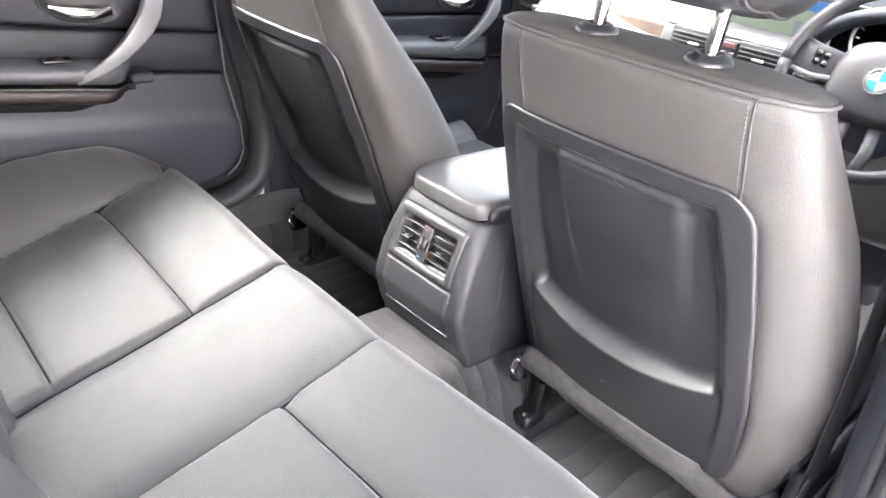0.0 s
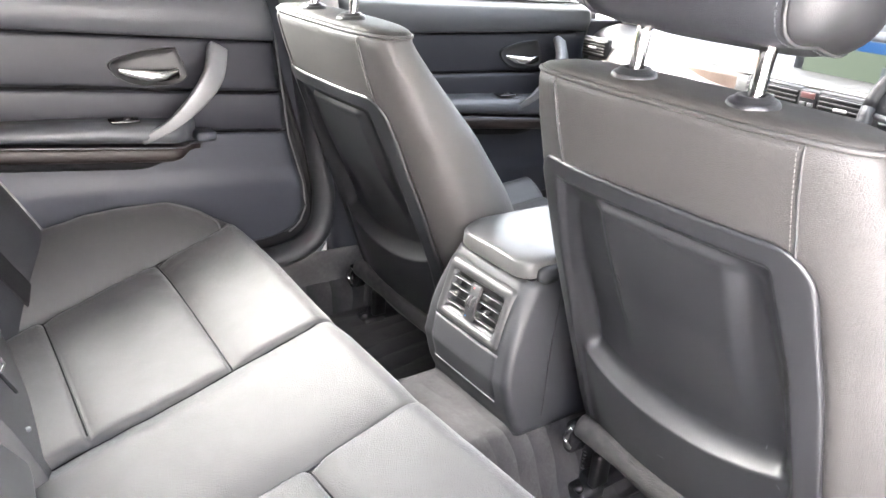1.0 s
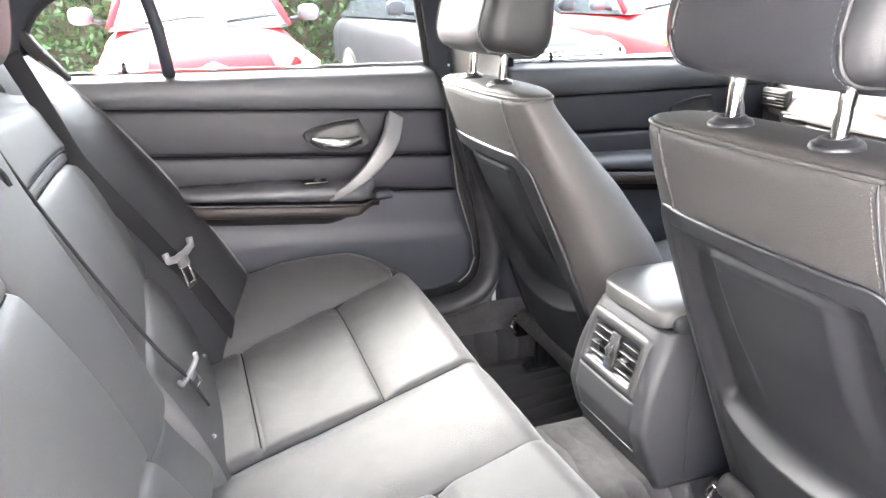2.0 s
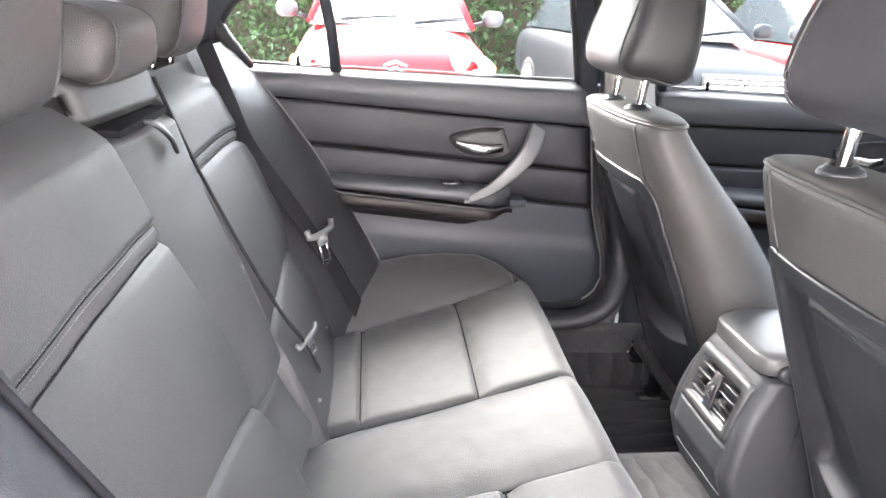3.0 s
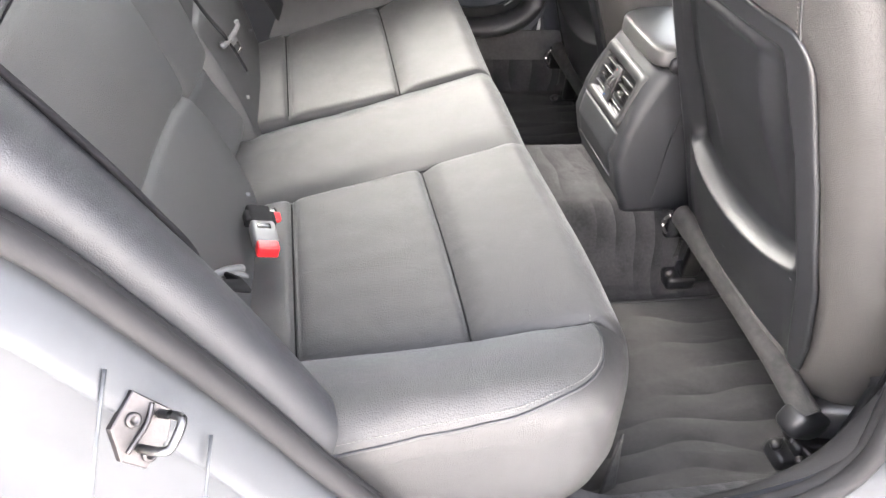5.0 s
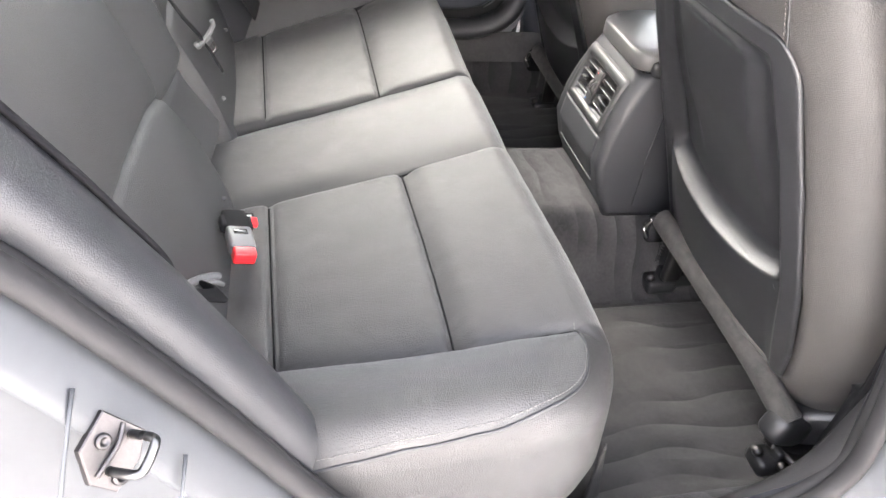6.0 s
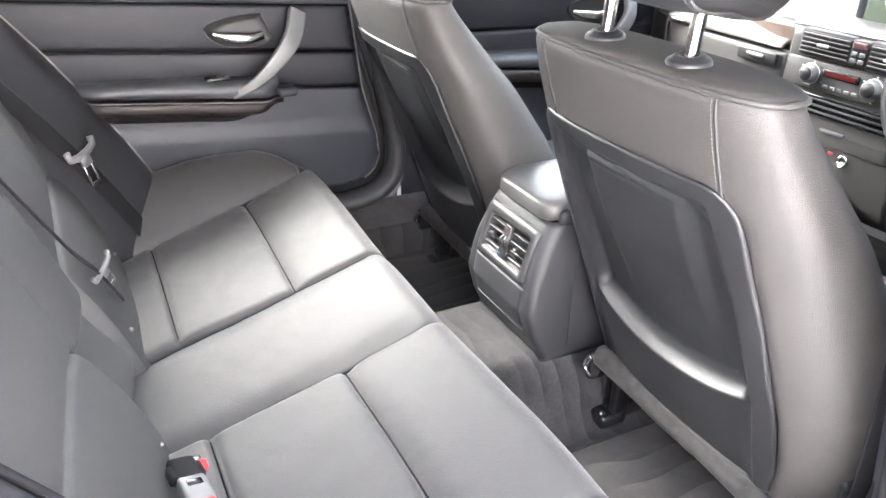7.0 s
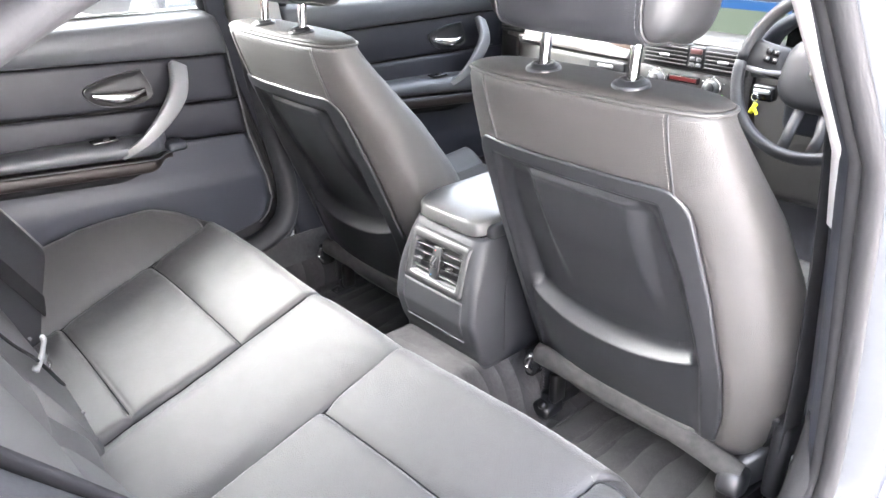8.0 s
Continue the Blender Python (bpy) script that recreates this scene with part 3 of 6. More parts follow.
def make_rear_cushion(root):
    r = CORNER
    def xfront(y):
        e = abs(y) - (0.715 - r)
        return 0.600 if e <= 0 else 0.600 - r + math.sqrt(max(r * r - e * e, 0))
    # rows and columns of the skin, closer together along the sewn seams
    close = (-0.005, -0.003, -0.0015, 0.0, 0.0015, 0.003, 0.005)
    gs = sorted([0.55 * k / 130 + 0.45 * (1 - (1 - k / 130) ** 2.2) for k in range(131)] + [(xs + d - 0.06) / 0.54 for xs in (0.2, 0.415) for d in close])
    ks = sorted([0.715 * (0.72 * (k / 150 - 1) + 0.28 * math.sin((k / 150 - 1) * math.pi / 2)) for k in range(301)] + [s * 0.1345 + d for s in (-1, 1) for d in close])
    nu, nv = len(ks) - 1, len(gs) - 1
    def between(table, t):
        i = min(int(t * (len(table) - 1) + 1e-6), len(table) - 2)
        return table[i] + (table[i + 1] - table[i]) * (t * (len(table) - 1) - i)
    def top(u, v):
        y = between(ks, u)
        x1 = xfront(y)
        g = between(gs, v)
        x = 0.06 + (x1 - 0.06) * g
        return Vector((x, y, cush_z(x, y)))
    skin = sheet(top, nu, nv)
    # skin outside the piping takes the facing colour with shade painted in
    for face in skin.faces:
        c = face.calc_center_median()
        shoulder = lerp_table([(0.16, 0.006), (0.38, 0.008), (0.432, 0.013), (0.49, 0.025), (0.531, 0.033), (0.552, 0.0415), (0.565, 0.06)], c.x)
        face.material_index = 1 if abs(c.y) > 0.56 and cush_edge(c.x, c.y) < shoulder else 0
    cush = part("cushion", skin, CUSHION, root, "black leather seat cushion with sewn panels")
    cush.data.materials.append(FACING_SHADED)
    rim = [top(0, j / 40) for j in range(40)] + [top(i / 160, 1.0) for i in range(161)] + [top(1, 1 - j / 40) for j in range(1, 41)]
    rings = []
    for k, inn in enumerate((0.0, -0.004, -0.007, 0.0, 0.016, 0.045, 0.09)):
        ring = []
        for p in rim:
            away = Vector((max(p.x - 0.40, 0.0) * 1.6, p.y if abs(p.y) > 0.5 else 0, 0))
            if away.length > 0:
                away.normalize()
            q = p - away * inn
            z = p.z + (0.325 - p.z) * (k / 6)
            ring.append(Vector((q.x, q.y, z)))
        rings.append(ring)
    part("cushion_facing", loft(rings, False, False), FACING_SHADED, root, "grained leather front and side facing, darkened for shade")
    for s in (-1, 1):
        pts = [Vector((p.x, s * p.y, cush_z(p.x, s * p.y) + 0.0005)) for p in spline([(x, y, 0) for x, y in CURVE], 10)]
        part("piping", sweep(pts, 0.0019, n=8), BOLSTER if s < 0 else PIPING, cush, "fine piped seam round the cushion bolster")
        for xs in (0.2, 0.415):
            so = outer_seam_y(xs)
            si = inner_seam_y(xs)
            line = [Vector((xs, s * (si + (so - si) * k / 30), 0)) for k in range(31)]
            part("seam", sweep([Vector((p.x, p.y, cush_z(p.x, p.y) + 0.0006)) for p in line], 0.0013, n=6), SEAM, cush, "dark sewn seam")
        for fy in (inner_seam_y, outer_seam_y):
            line = [(0.14 + 0.418 * k / 60) for k in range(61)]
            part("seam", sweep([Vector((x, s * fy(x), cush_z(x, s * fy(x)) + 0.0009)) for x in line], 0.0015, n=6), SEAM, cush, "dark sewn seam")
        out = [Vector((p.x, s * (p.y - 0.006), cush_z(p.x - 0.002, s * (p.y - 0.006)) + 0.0010)) for p in spline([(x, y, 0) for x, y in CURVE], 10)]
        part("stitching", stitches(out, 0.0055, 0.0005), THREAD if s < 0 else LEATHER, cush, "pale thread stitching")


def back_x(z):
    return lerp_table([(0.40, 0.150), (0.53, 0.098), (0.65, 0.052), (0.75, 0.012), (0.85, -0.028), (0.95, -0.068), (1.05, -0.107), (1.15, -0.145)], z)


def bolster_x(z):
    return lerp_table([(0.42, 0.268), (0.50, 0.268), (0.60, 0.243), (0.68, 0.200), (0.78, 0.143), (0.88, 0.076), (0.98, 0.002), (1.06, -0.070), (1.12, -0.13)], z)


def bolster_row(xp, xc, near):
    d = xc - xp
    inner = ((0.500, xp - 0.012), (0.556, xp + 0.28 * d), (0.600, xp + 0.68 * d), (0.640, xp + 0.93 * d)) if near else ((0.440, xp - 0.012), (0.505, xp + 0.34 * d), (0.575, xp + 0.70 * d), (0.635, xp + 0.93 * d))
    return inner + ((0.678, xc), (0.704, xc - 0.010), (0.716, xc - 0.038), (0.720, xc - 0.09), (0.720, xc - 0.16))


def bolster_skin(y, z, near=False):
    """x of the bolster's front at y from the car's middle."""
    return lerp_table(bolster_row(back_x(z), bolster_x(z), near)[:5], y)


def inner_y(z, side=-1):
    """Distance of the armrest's edge from the middle, on either side."""
    if side > 0:
        return lerp_table([(0.45, 0.086), (0.60, 0.104), (0.70, 0.121), (0.80, 0.119), (0.92, 0.116), (1.04, 0.130), (1.12, 0.134)], z)
    return lerp_table([(0.45, 0.083), (0.68, 0.084), (0.78, 0.088), (0.92, 0.112), (1.04, 0.130), (1.12, 0.134)], z)


def make_rear_back(root):
    def panel(s):
        top_z, wide = (0.944, 0.024) if s < 0 else (0.966, 0.021)
        def y_at(u, z):
            return inner_y(z, s) + (0.56 - inner_y(z, s)) * u
        def band(y):
            """Height of the stitched row that arches across the panel."""
            return top_z - 0.34 * (y - 0.29) ** 2
        def fold(y):
            """Height of the crease above the lumbar pad, falling towards the armrest."""
            return lerp_table([(0.08, 0.652), (0.19, 0.684), (0.28, 0.699), (0.36, 0.707), (0.45, 0.706), (0.56, 0.700)], y)
        def f(u, v):
            z = 0.45 + 0.635 * v
            y = y_at(u, z)
            x = back_x(z)
            x += 0.016 * max(math.sin(math.pi * min(u * 1.04, 1)), 0.0) ** 0.8 - 0.006
            if s > 0:
                x += 0.030 * smooth(0.42, 0.56, y) * smooth(0.45, 0.7, z)
            zs, zf = band(y), fold(y)
            zl = zs - wide
            # lower pad, puffed middle panel, sunk band, upper panel
            if z < zf:
                x += 0.024 * max(math.sin(math.pi * min((z - 0.40) / (zf - 0.40), 1.0)), 0.0) ** 0.5
            elif z < zl:
                k = (z - zf) / (zl - zf)
                x += 0.012 * max(math.sin(math.pi * k), 0.0) ** 0.4
            else:
                x += 0.002 * smooth(zl, zs, z) + 0.005 * smooth(zs, zs + 0.012, z)
            x -= 0.006 * dent(z - zf, 0.004) + 0.005 * dent(z - zl, 0.004) + 0.002 * dent(z - zs, 0.003)
            x -= 0.05 * smooth(0.010 if s > 0 else 0.005, 0.0, (y - inner_y(z, s))) ** 1.8 + 0.05 * smooth(1.02, 1.085, z) ** 2
            x += 0.0018 * noise.noise(Vector((y * 9, z * 7, 5 + s)))
            return Vector((x, s * y, z))
        p = part("backrest_panel", sheet(f, 100, 210), LEATHER, root, "black leather backrest with a stitched cross band")
        def line(height, n=60, dz=0.0, out=0.0014):
            pts = []
            for k in range(n + 1):
                y = 0.128 + (0.552 - 0.128) * k / n
                z = height(y) + dz
                pts.append(f((y - inner_y(z, s)) / (0.56 - inner_y(z, s)), (z - 0.45) / 0.635) + Vector((out, 0, 0)))
            return pts
        rows = bmesh.new()
        for dz in (0.004, -0.004):
            stitches(line(band, 60, dz), 0.0055, 0.0006, rows)
        part("stitching", rows, PIPING, p, "grey double stitching")
        part("seam", sweep(line(band), 0.0010, n=6), SEAM, p, "dark sewn seam")
        part("seam", sweep(line(band, 60, -wide), 0.0014, n=6), SEAM, p, "dark sewn seam")
        part("seam", sweep(line(fold), 0.0012, n=6), SEAM, p, "dark sewn seam")
        return f
    for s in (-1, 1):
        panel(s)
    # centre section: armrest folded up, pads above and below
    def centre(z0, z1, deep, bulge):
        def f(u, v):
            z = z0 + (z1 - z0) * v
            lo, hi = inner_y(z) - 0.001, inner_y(z, 1) - 0.003
            y = -lo + (lo + hi) * u
            e = min(u, 1 - u) * (lo + hi)
            g = min(v, 1 - v) * (z1 - z0)
            x = back_x(z) + deep - (0.05 * smooth(0.520, 0.470, z) if z1 < 0.7 else 0.0) + (0.024 * smooth(0.61, 0.50, z) if z1 < 0.7 else 0.0) + bulge * (math.sin(math.pi * u) ** 0.5) - 0.009 * smooth(0.009, 0.0, e) - 0.016 * smooth(0.014, 0.0, g)
            x += 0.020 * (u - 1) + 0.0015 * noise.noise(Vector((y * 10, z * 8, 9)))
            return Vector((x, y, z))
        return f
    part("armrest", sheet(centre(0.628, 1.040, 0.006, 0.012), 90, 100, 0.05), LEATHER, root, "folded-up leather centre armrest")
    part("centre_pad", sheet(centre(0.45, 0.622, -0.010, 0.010), 50, 40, 0.04), LEATHER, root, "leather pad below the armrest")
    part("upper_pad", sheet(centre(1.051, 1.112, 0.002, 0.006), 50, 20, 0.04), LEATHER, root, "leather pad above the armrest")
    part("back_shell", sheet(lambda u, v: Vector((back_x(0.42 + 0.68 * v) - 0.045, -0.62 + 1.24 * u, 0.42 + 0.68 * v)), 8, 12, 0.03), DARK, root, "dark backing shell")
    strap = spline([(back_x(1.042) - 0.004, -0.004, 1.0425), (back_x(1.040) + 0.016, 0.002, 1.040), (back_x(1.022) + 0.024, 0.018, 1.020), (back_x(1.004) + 0.022, 0.028, 1.000)], 8)
    part("pull_strap", sweep(strap, 0.0115, 0.0036, n=12, up=(0.8, 0.3, 0.4), power=4), COVER, root, "dark leather pull strap")
    part("slot", box((0.034, 0.22, 0.010), (back_x(1.043) - 0.010, 0.0, 1.0445), 0.001), SEAM, root, "dark slot above the armrest")
    for x, y, z in ((0.127, 0.398, 0.553), (0.128, 0.125, 0.540), (0.134, -0.165, 0.522)):
        part("button", lathe([(0.0005, 0.004), (0.003, 0.003), (0.004, -0.002)], (x, y, z), (1, 0, 0.4), 12), PULL, root)
    for s in (-1, 1):
        def f(u, v, s=s):
            z = 0.44 + 0.67 * v
            xp, xc = back_x(z), bolster_x(z)
            row = bolster_row(xp, xc, s < 0)
            k = u * (len(row) - 1)
            i = min(int(k), len(row) - 2)
            a, b, c, d = (row[min(max(i + j, 0), len(row) - 1)] for j in (-1, 0, 1, 2))
            t = k - i
            y, x = (0.5 * (2 * b[q] + (c[q] - a[q]) * t + (2 * a[q] - 5 * b[q] + 4 * c[q] - d[q]) * t * t + (3 * b[q] - a[q] - 3 * c[q] + d[q]) * t ** 3) for q in (0, 1))
            y -= 0.05 * max(0.0, z - 1.03) * 3
            return Vector((x + 0.0015 * noise.noise(Vector((y * 8, z * 8, 3))), s * y, z))
        bolster = part("side_bolster", sheet(f, 70, 90), BOLSTER, root, "grained black leather side bolster")
        edge = [f(0.515, 0.06 + 0.92 * k / 40) + Vector((0.0015, s * 0.001, 0)) for k in range(41)]
        if s > 0:
            part("bolster_piping", sweep(edge, 0.0022, n=8), PIPING, bolster, "thin pale piped edge")


def make_headrest(root, at, size, posts, lean=14, cover=None, side_cover=None, slope=0.0):
    """A padded head restraint on two steel posts: cover halves with a sewn welt, collar under each post."""
    turn = Euler((0, radians(-lean), 0)).to_matrix()
    def shape(p):
        q = p.copy()
        q.x += slope * (p.z + 0.25) * (1 - p.x) * 0.62 - 0.10 * p.y * p.y
        if p.z < 0:
            q.z += slope * 0.75 * p.z * max(p.x, 0.0)
        q.y *= 1.0 - 0.10 * p.z * (1 if p.z > 0 else 0.2)
        return q
    def place(t, a, k=1.0, e=2 / 3.2):
        """Point at t across (-1..1) and angle a round the section."""
        w = (1 - abs(t) ** 4.5) ** (1 / 4.5) * k
        c, d = math.cos(a), math.sin(a)
        p = shape(Vector((w * math.copysign(abs(c) ** e, c), t, w * math.copysign(abs(d) ** e, d))))
        return turn @ Vector((p.x * size[0], p.y * size[1], p.z * size[2])) + Vector(at)
    n, cut_at = 48, 0.74
    ring = lambda t, k=1.0: [place(t, 2 * math.pi * i / n, k) for i in range(n)]
    pad = part("pad", loft([ring(-cut_at + 2 * cut_at * i / 24) for i in range(25)], caps=False), cover, root, "padded leather head restraint")
    for s in (-1, 1):
        ts = [cut_at + (0.9995 - cut_at) * math.sin(math.pi / 2 * i / 14) for i in range(15)]
        part("side_panel", loft([ring(s * t) for t in ts]), side_cover, pad, "sewn-in leather side panel")
        edge = ring(s * cut_at, 1.004)
        part("welt", sweep(edge + edge[:1], 0.0022, n=6), DARKTHREAD, pad, "sewn welt")
        inner = ring(s * (cut_at - 0.045), 1.004)
        part("stitching", stitches(inner + inner[:1], 0.006, 0.0006), TRIM_TOP, pad, "grey stitching")
    for px, py, pz in posts:
        top = Vector(at) + Vector((0.004, 0, -size[2] * 0.5))
        top.y = py
        part("post", sweep(spline([(px - 0.003, py, pz - 0.02), (px, py, pz + 0.02), (px + 0.003, py, pz + 0.05), (top.x, py, top.z)], 5), 0.0080, n=16), CHROME, root, "chrome post")


rear_bench = thing("rear_bench", "black leather rear bench seat with folded armrest and three head restraints", "rear seat")
make_rear_cushion(rear_bench)
make_rear_back(rear_bench)
for y, z, half, tall in ((-0.345, 1.175, 0.135, 0.085), (0.005, 1.147, 0.120, 0.047), (0.355, 1.185, 0.130, 0.082)):
    head = thing("head_restraint", "grained black leather rear head restraint above the bench", "headrest", group="rear head restraints")
    make_headrest(head, (-0.150, y, z), (0.055, half, tall), [(-0.165, y - 0.06, 1.075), (-0.165, y + 0.06, 1.075)], -8, LEATHER, LEATHER_GRAINED)


# ---- seat belts ----
def ribbon(pts, half, thick, across):
    return sweep(spline(pts, 8), half, thick, n=8, up=across, power=5)


belt = thing("seat_belt", "dark webbing belt lying over the backrest, grey buckle tongue", "seat belt", group="rear seat belts")
part("webbing", ribbon([(bolster_skin(y, z) + 0.007 + 0.028 * smooth(0.93, 1.08, z), y, z) for y, z in ((0.445, 1.125), (0.458, 1.02), (0.475, 0.92), (0.498, 0.80), (0.510, 0.73), (0.525, 0.65), (0.545, 0.53))], 0.023, 0.0014, (1, -0.75, 0.5)), BELT, belt)


def local(bm, m):
    bmesh.ops.transform(bm, matrix=m, verts=bm.verts)
    return bm


def make_tongue(m, parent):
    """A belt tongue: moulded grip with a toothed slot bar and a steel blade with a window."""
    bm = bmesh.new()
    sweep([(-0.032, 0.0, 0.012), (-0.030, 0, 0.0), (-0.014, 0, -0.004), (0.014, 0, -0.004), (0.030, 0, 0.0), (0.032, 0, 0.012)], 0.006, 0.005, n=8, up=(0, 1, 0), bm=bm)
    sweep([(0, 0, -0.002), (0, 0, -0.022)], 0.011, 0.005, n=8, up=(0, 1, 0), power=4, bm=bm)
    part("grip", local(bm, m), PULL, parent, "pale grey moulded grip")
    bl = bmesh.new()
    for s in (-1, 1):
        box((0.005, 0.0025, 0.030), (s * 0.009, 0, -0.036), 0.0008, bm=bl)
    box((0.023, 0.0025, 0.008), (0, 0, -0.053), 0.0008, bm=bl)
    part("blade", local(bl, m), CHROME, parent, "steel blade with a slot")


def facing(at, down, front):
    """A frame with -z along down and y towards front."""
    d = Vector(down).normalized()
    f = Vector(front)
    f = (f - d * f.dot(d)).normalized()
    x = f.cross(-d)
    m = Matrix((x, f, -d)).transposed().to_4x4()
    m.translation = at
    return m


make_tongue(facing((bolster_skin(0.515, 0.728) + 0.026, 0.512, 0.730), (0.22, -0.02, -0.97), (1, -0.75, 0.5)) @ Matrix.Scale(1.3, 4), belt)
belt_c = thing("seat_belt", "dark centre belt with a grey tongue hanging at the armrest", "seat belt", group="rear seat belts")
part("webbing", ribbon([(back_x(1.09) + 0.004, 0.126, 1.09), (back_x(0.96) + 0.008, 0.126, 0.96), (back_x(0.82) + 0.018, 0.130, 0.82), (0.062, 0.160, 0.69), (0.095, 0.182, 0.63), (0.124, 0.200, 0.56)], 0.010, 0.0025, (1, 0.2, 0.5)), BELT, belt_c)
make_tongue(facing((0.103, 0.182, 0.634), (0.25, 0.45, -0.86), (1, -0.9, 0.2)) @ Matrix.Scale(0.85, 4), belt_c)
belt_r = thing("seat_belt", "belt tongue parked at the foot of the side bolster", "seat belt", group="rear seat belts")
part("webbing", ribbon([(bolster_skin(-y, z, True) + 0.004, y, z) for y, z in ((-0.600, 1.08), (-0.622, 1.0), (-0.630, 0.933), (-0.633, 0.886), (-0.630, 0.858), (-0.622, 0.824), (-0.612, 0.78), (-0.590, 0.72))] + [(0.150, -0.54, 0.665), (0.128, -0.478, 0.622)], 0.010, 0.003, (0.7, 0.7, 0.2)), SEAM, belt_r, "black belt webbing")
bm = bmesh.new()
sweep(spline([(0.112, -0.485, 0.634), (0.124, -0.462, 0.622), (0.140, -0.440, 0.606)], 4), 0.006, 0.004, n=8, bm=bm)
sweep(spline([(0.122, -0.474, 0.622), (0.134, -0.458, 0.612), (0.146, -0.450, 0.600)], 4), 0.003, 0.003, n=8, bm=bm)
part("tongue", bm, PULL, belt_r, "bright metal belt tongue")


def make_buckle(m):
    root = thing("belt_buckle", "grey belt buckle with a red release button, on the rear bench", "belt buckle")
    part("stalk", local(sweep(spline([(0, 0, 0.075), (0, 0.002, 0.055), (0, 0, 0.03)], 5), 0.018, 0.008, n=10, up=(0, 1, 0), power=4), m), BELT, root, "dark webbing stalk")
    part("collar", local(box((0.046, 0.016, 0.026), (0, 0, 0.052), 0.004), m), BELT, root, "dark fabric sleeve")
    part("housing", local(box((0.036, 0.020, 0.046), (0, 0, 0.016), 0.005, 3), m), BELTGREY, root, "grey plastic housing")
    part("window", local(box((0.020, 0.003, 0.011), (0.0, 0.0095, 0.024), 0.001), m), GLOSSBLACK, root)
    part("release_button", local(box((0.031, 0.019, 0.018), (0, 0, -0.015), 0.003, 3), m), RED, root, "red release button")


make_buckle(facing((0.163, -0.312, 0.542), (0.16, -0.9, -0.05), (0.25, 0.05, 1)))
stub = thing("belt_buckle", "second red-topped buckle half sunk behind the cushion", "belt buckle")
part("release_button", box((0.016, 0.016, 0.010), (0.176, -0.238, 0.530), 0.003, turn=Euler((0.3, 0.3, 0.2)).to_matrix().to_4x4()), RED, stub)
part("housing", box((0.024, 0.02, 0.016), (0.166, -0.228, 0.526), 0.003), GLOSSBLACK, stub)


# ---- front seats ----
SEAT_Y = -0.380
S_BACK = [(0.40, 0.912), (0.45, 0.893), (0.62, 0.828), (0.78, 0.763), (0.945, 0.698), (1.0, 0.677), (1.045, 0.663), (1.07, 0.668)]
S_HALF = [(0.40, 0.208), (0.45, 0.232), (0.55, 0.256), (0.66, 0.266), (0.78, 0.259), (0.90, 0.243), (1.0, 0.218), (1.05, 0.204), (1.07, 0.20)]
S_DEEP = [(0.40, 0.20), (0.55, 0.25), (0.67, 0.245), (0.78, 0.225), (0.88, 0.19), (0.97, 0.145), (1.03, 0.115), (1.07, 0.10)]


def seat_ring(z, shrink=1.0, n=72, up=None):
    xb, w, d = lerp_table(S_BACK, z), lerp_table(S_HALF, z), lerp_table(S_DEEP, z)
    xc = xb + d / 2
    ring = []
    for k in range(n):
        a = 2 * math.pi * k / n
        c, s = math.cos(a), math.sin(a)
        e = 2 / 3.0
        px = -math.copysign(abs(c) ** e, c)
        py = math.copysign(abs(s) ** e, s)
        x, y = xc + px * d / 2 * shrink, py * w * shrink
        # hollow under the moulded panel
        if px < 0:
            edge = board_edge(z) - abs(y - BOARD_Y)
            x += 0.05 * smooth(0.004, 0.020, edge) * smooth(0.464, 0.478, z) * smooth(0.944, 0.930, z)
        ring.append(Vector((x, SEAT_Y + y, up if up is not None else z)))
    return ring


def seat_skin(y, z):
    """x of the seat's rear face at local y."""
    xb, w, d = lerp_table(S_BACK, z), lerp_table(S_HALF, z), lerp_table(S_DEEP, z)
    t = min(abs(y) / w, 0.999)
    return xb + d / 2 - (1 - t ** 3) ** (1 / 3) * d / 2


BOARD_Y = 0.020


def board_half(z):
    return lerp_table([(0.44, 0.192), (0.52, 0.208), (0.62, 0.213), (0.78, 0.207), (0.90, 0.195), (0.96, 0.187)], z)


def board_edge(z):
    half, r = board_half(z), 0.040
    if z > 0.952 - r:
        e = min(z - (0.952 - r), r)
        half -= r - math.sqrt(max(r * r - e * e, 0))
    return half


def smile_z(k):
    return 0.590 + 0.032 * abs(k) ** 2.0


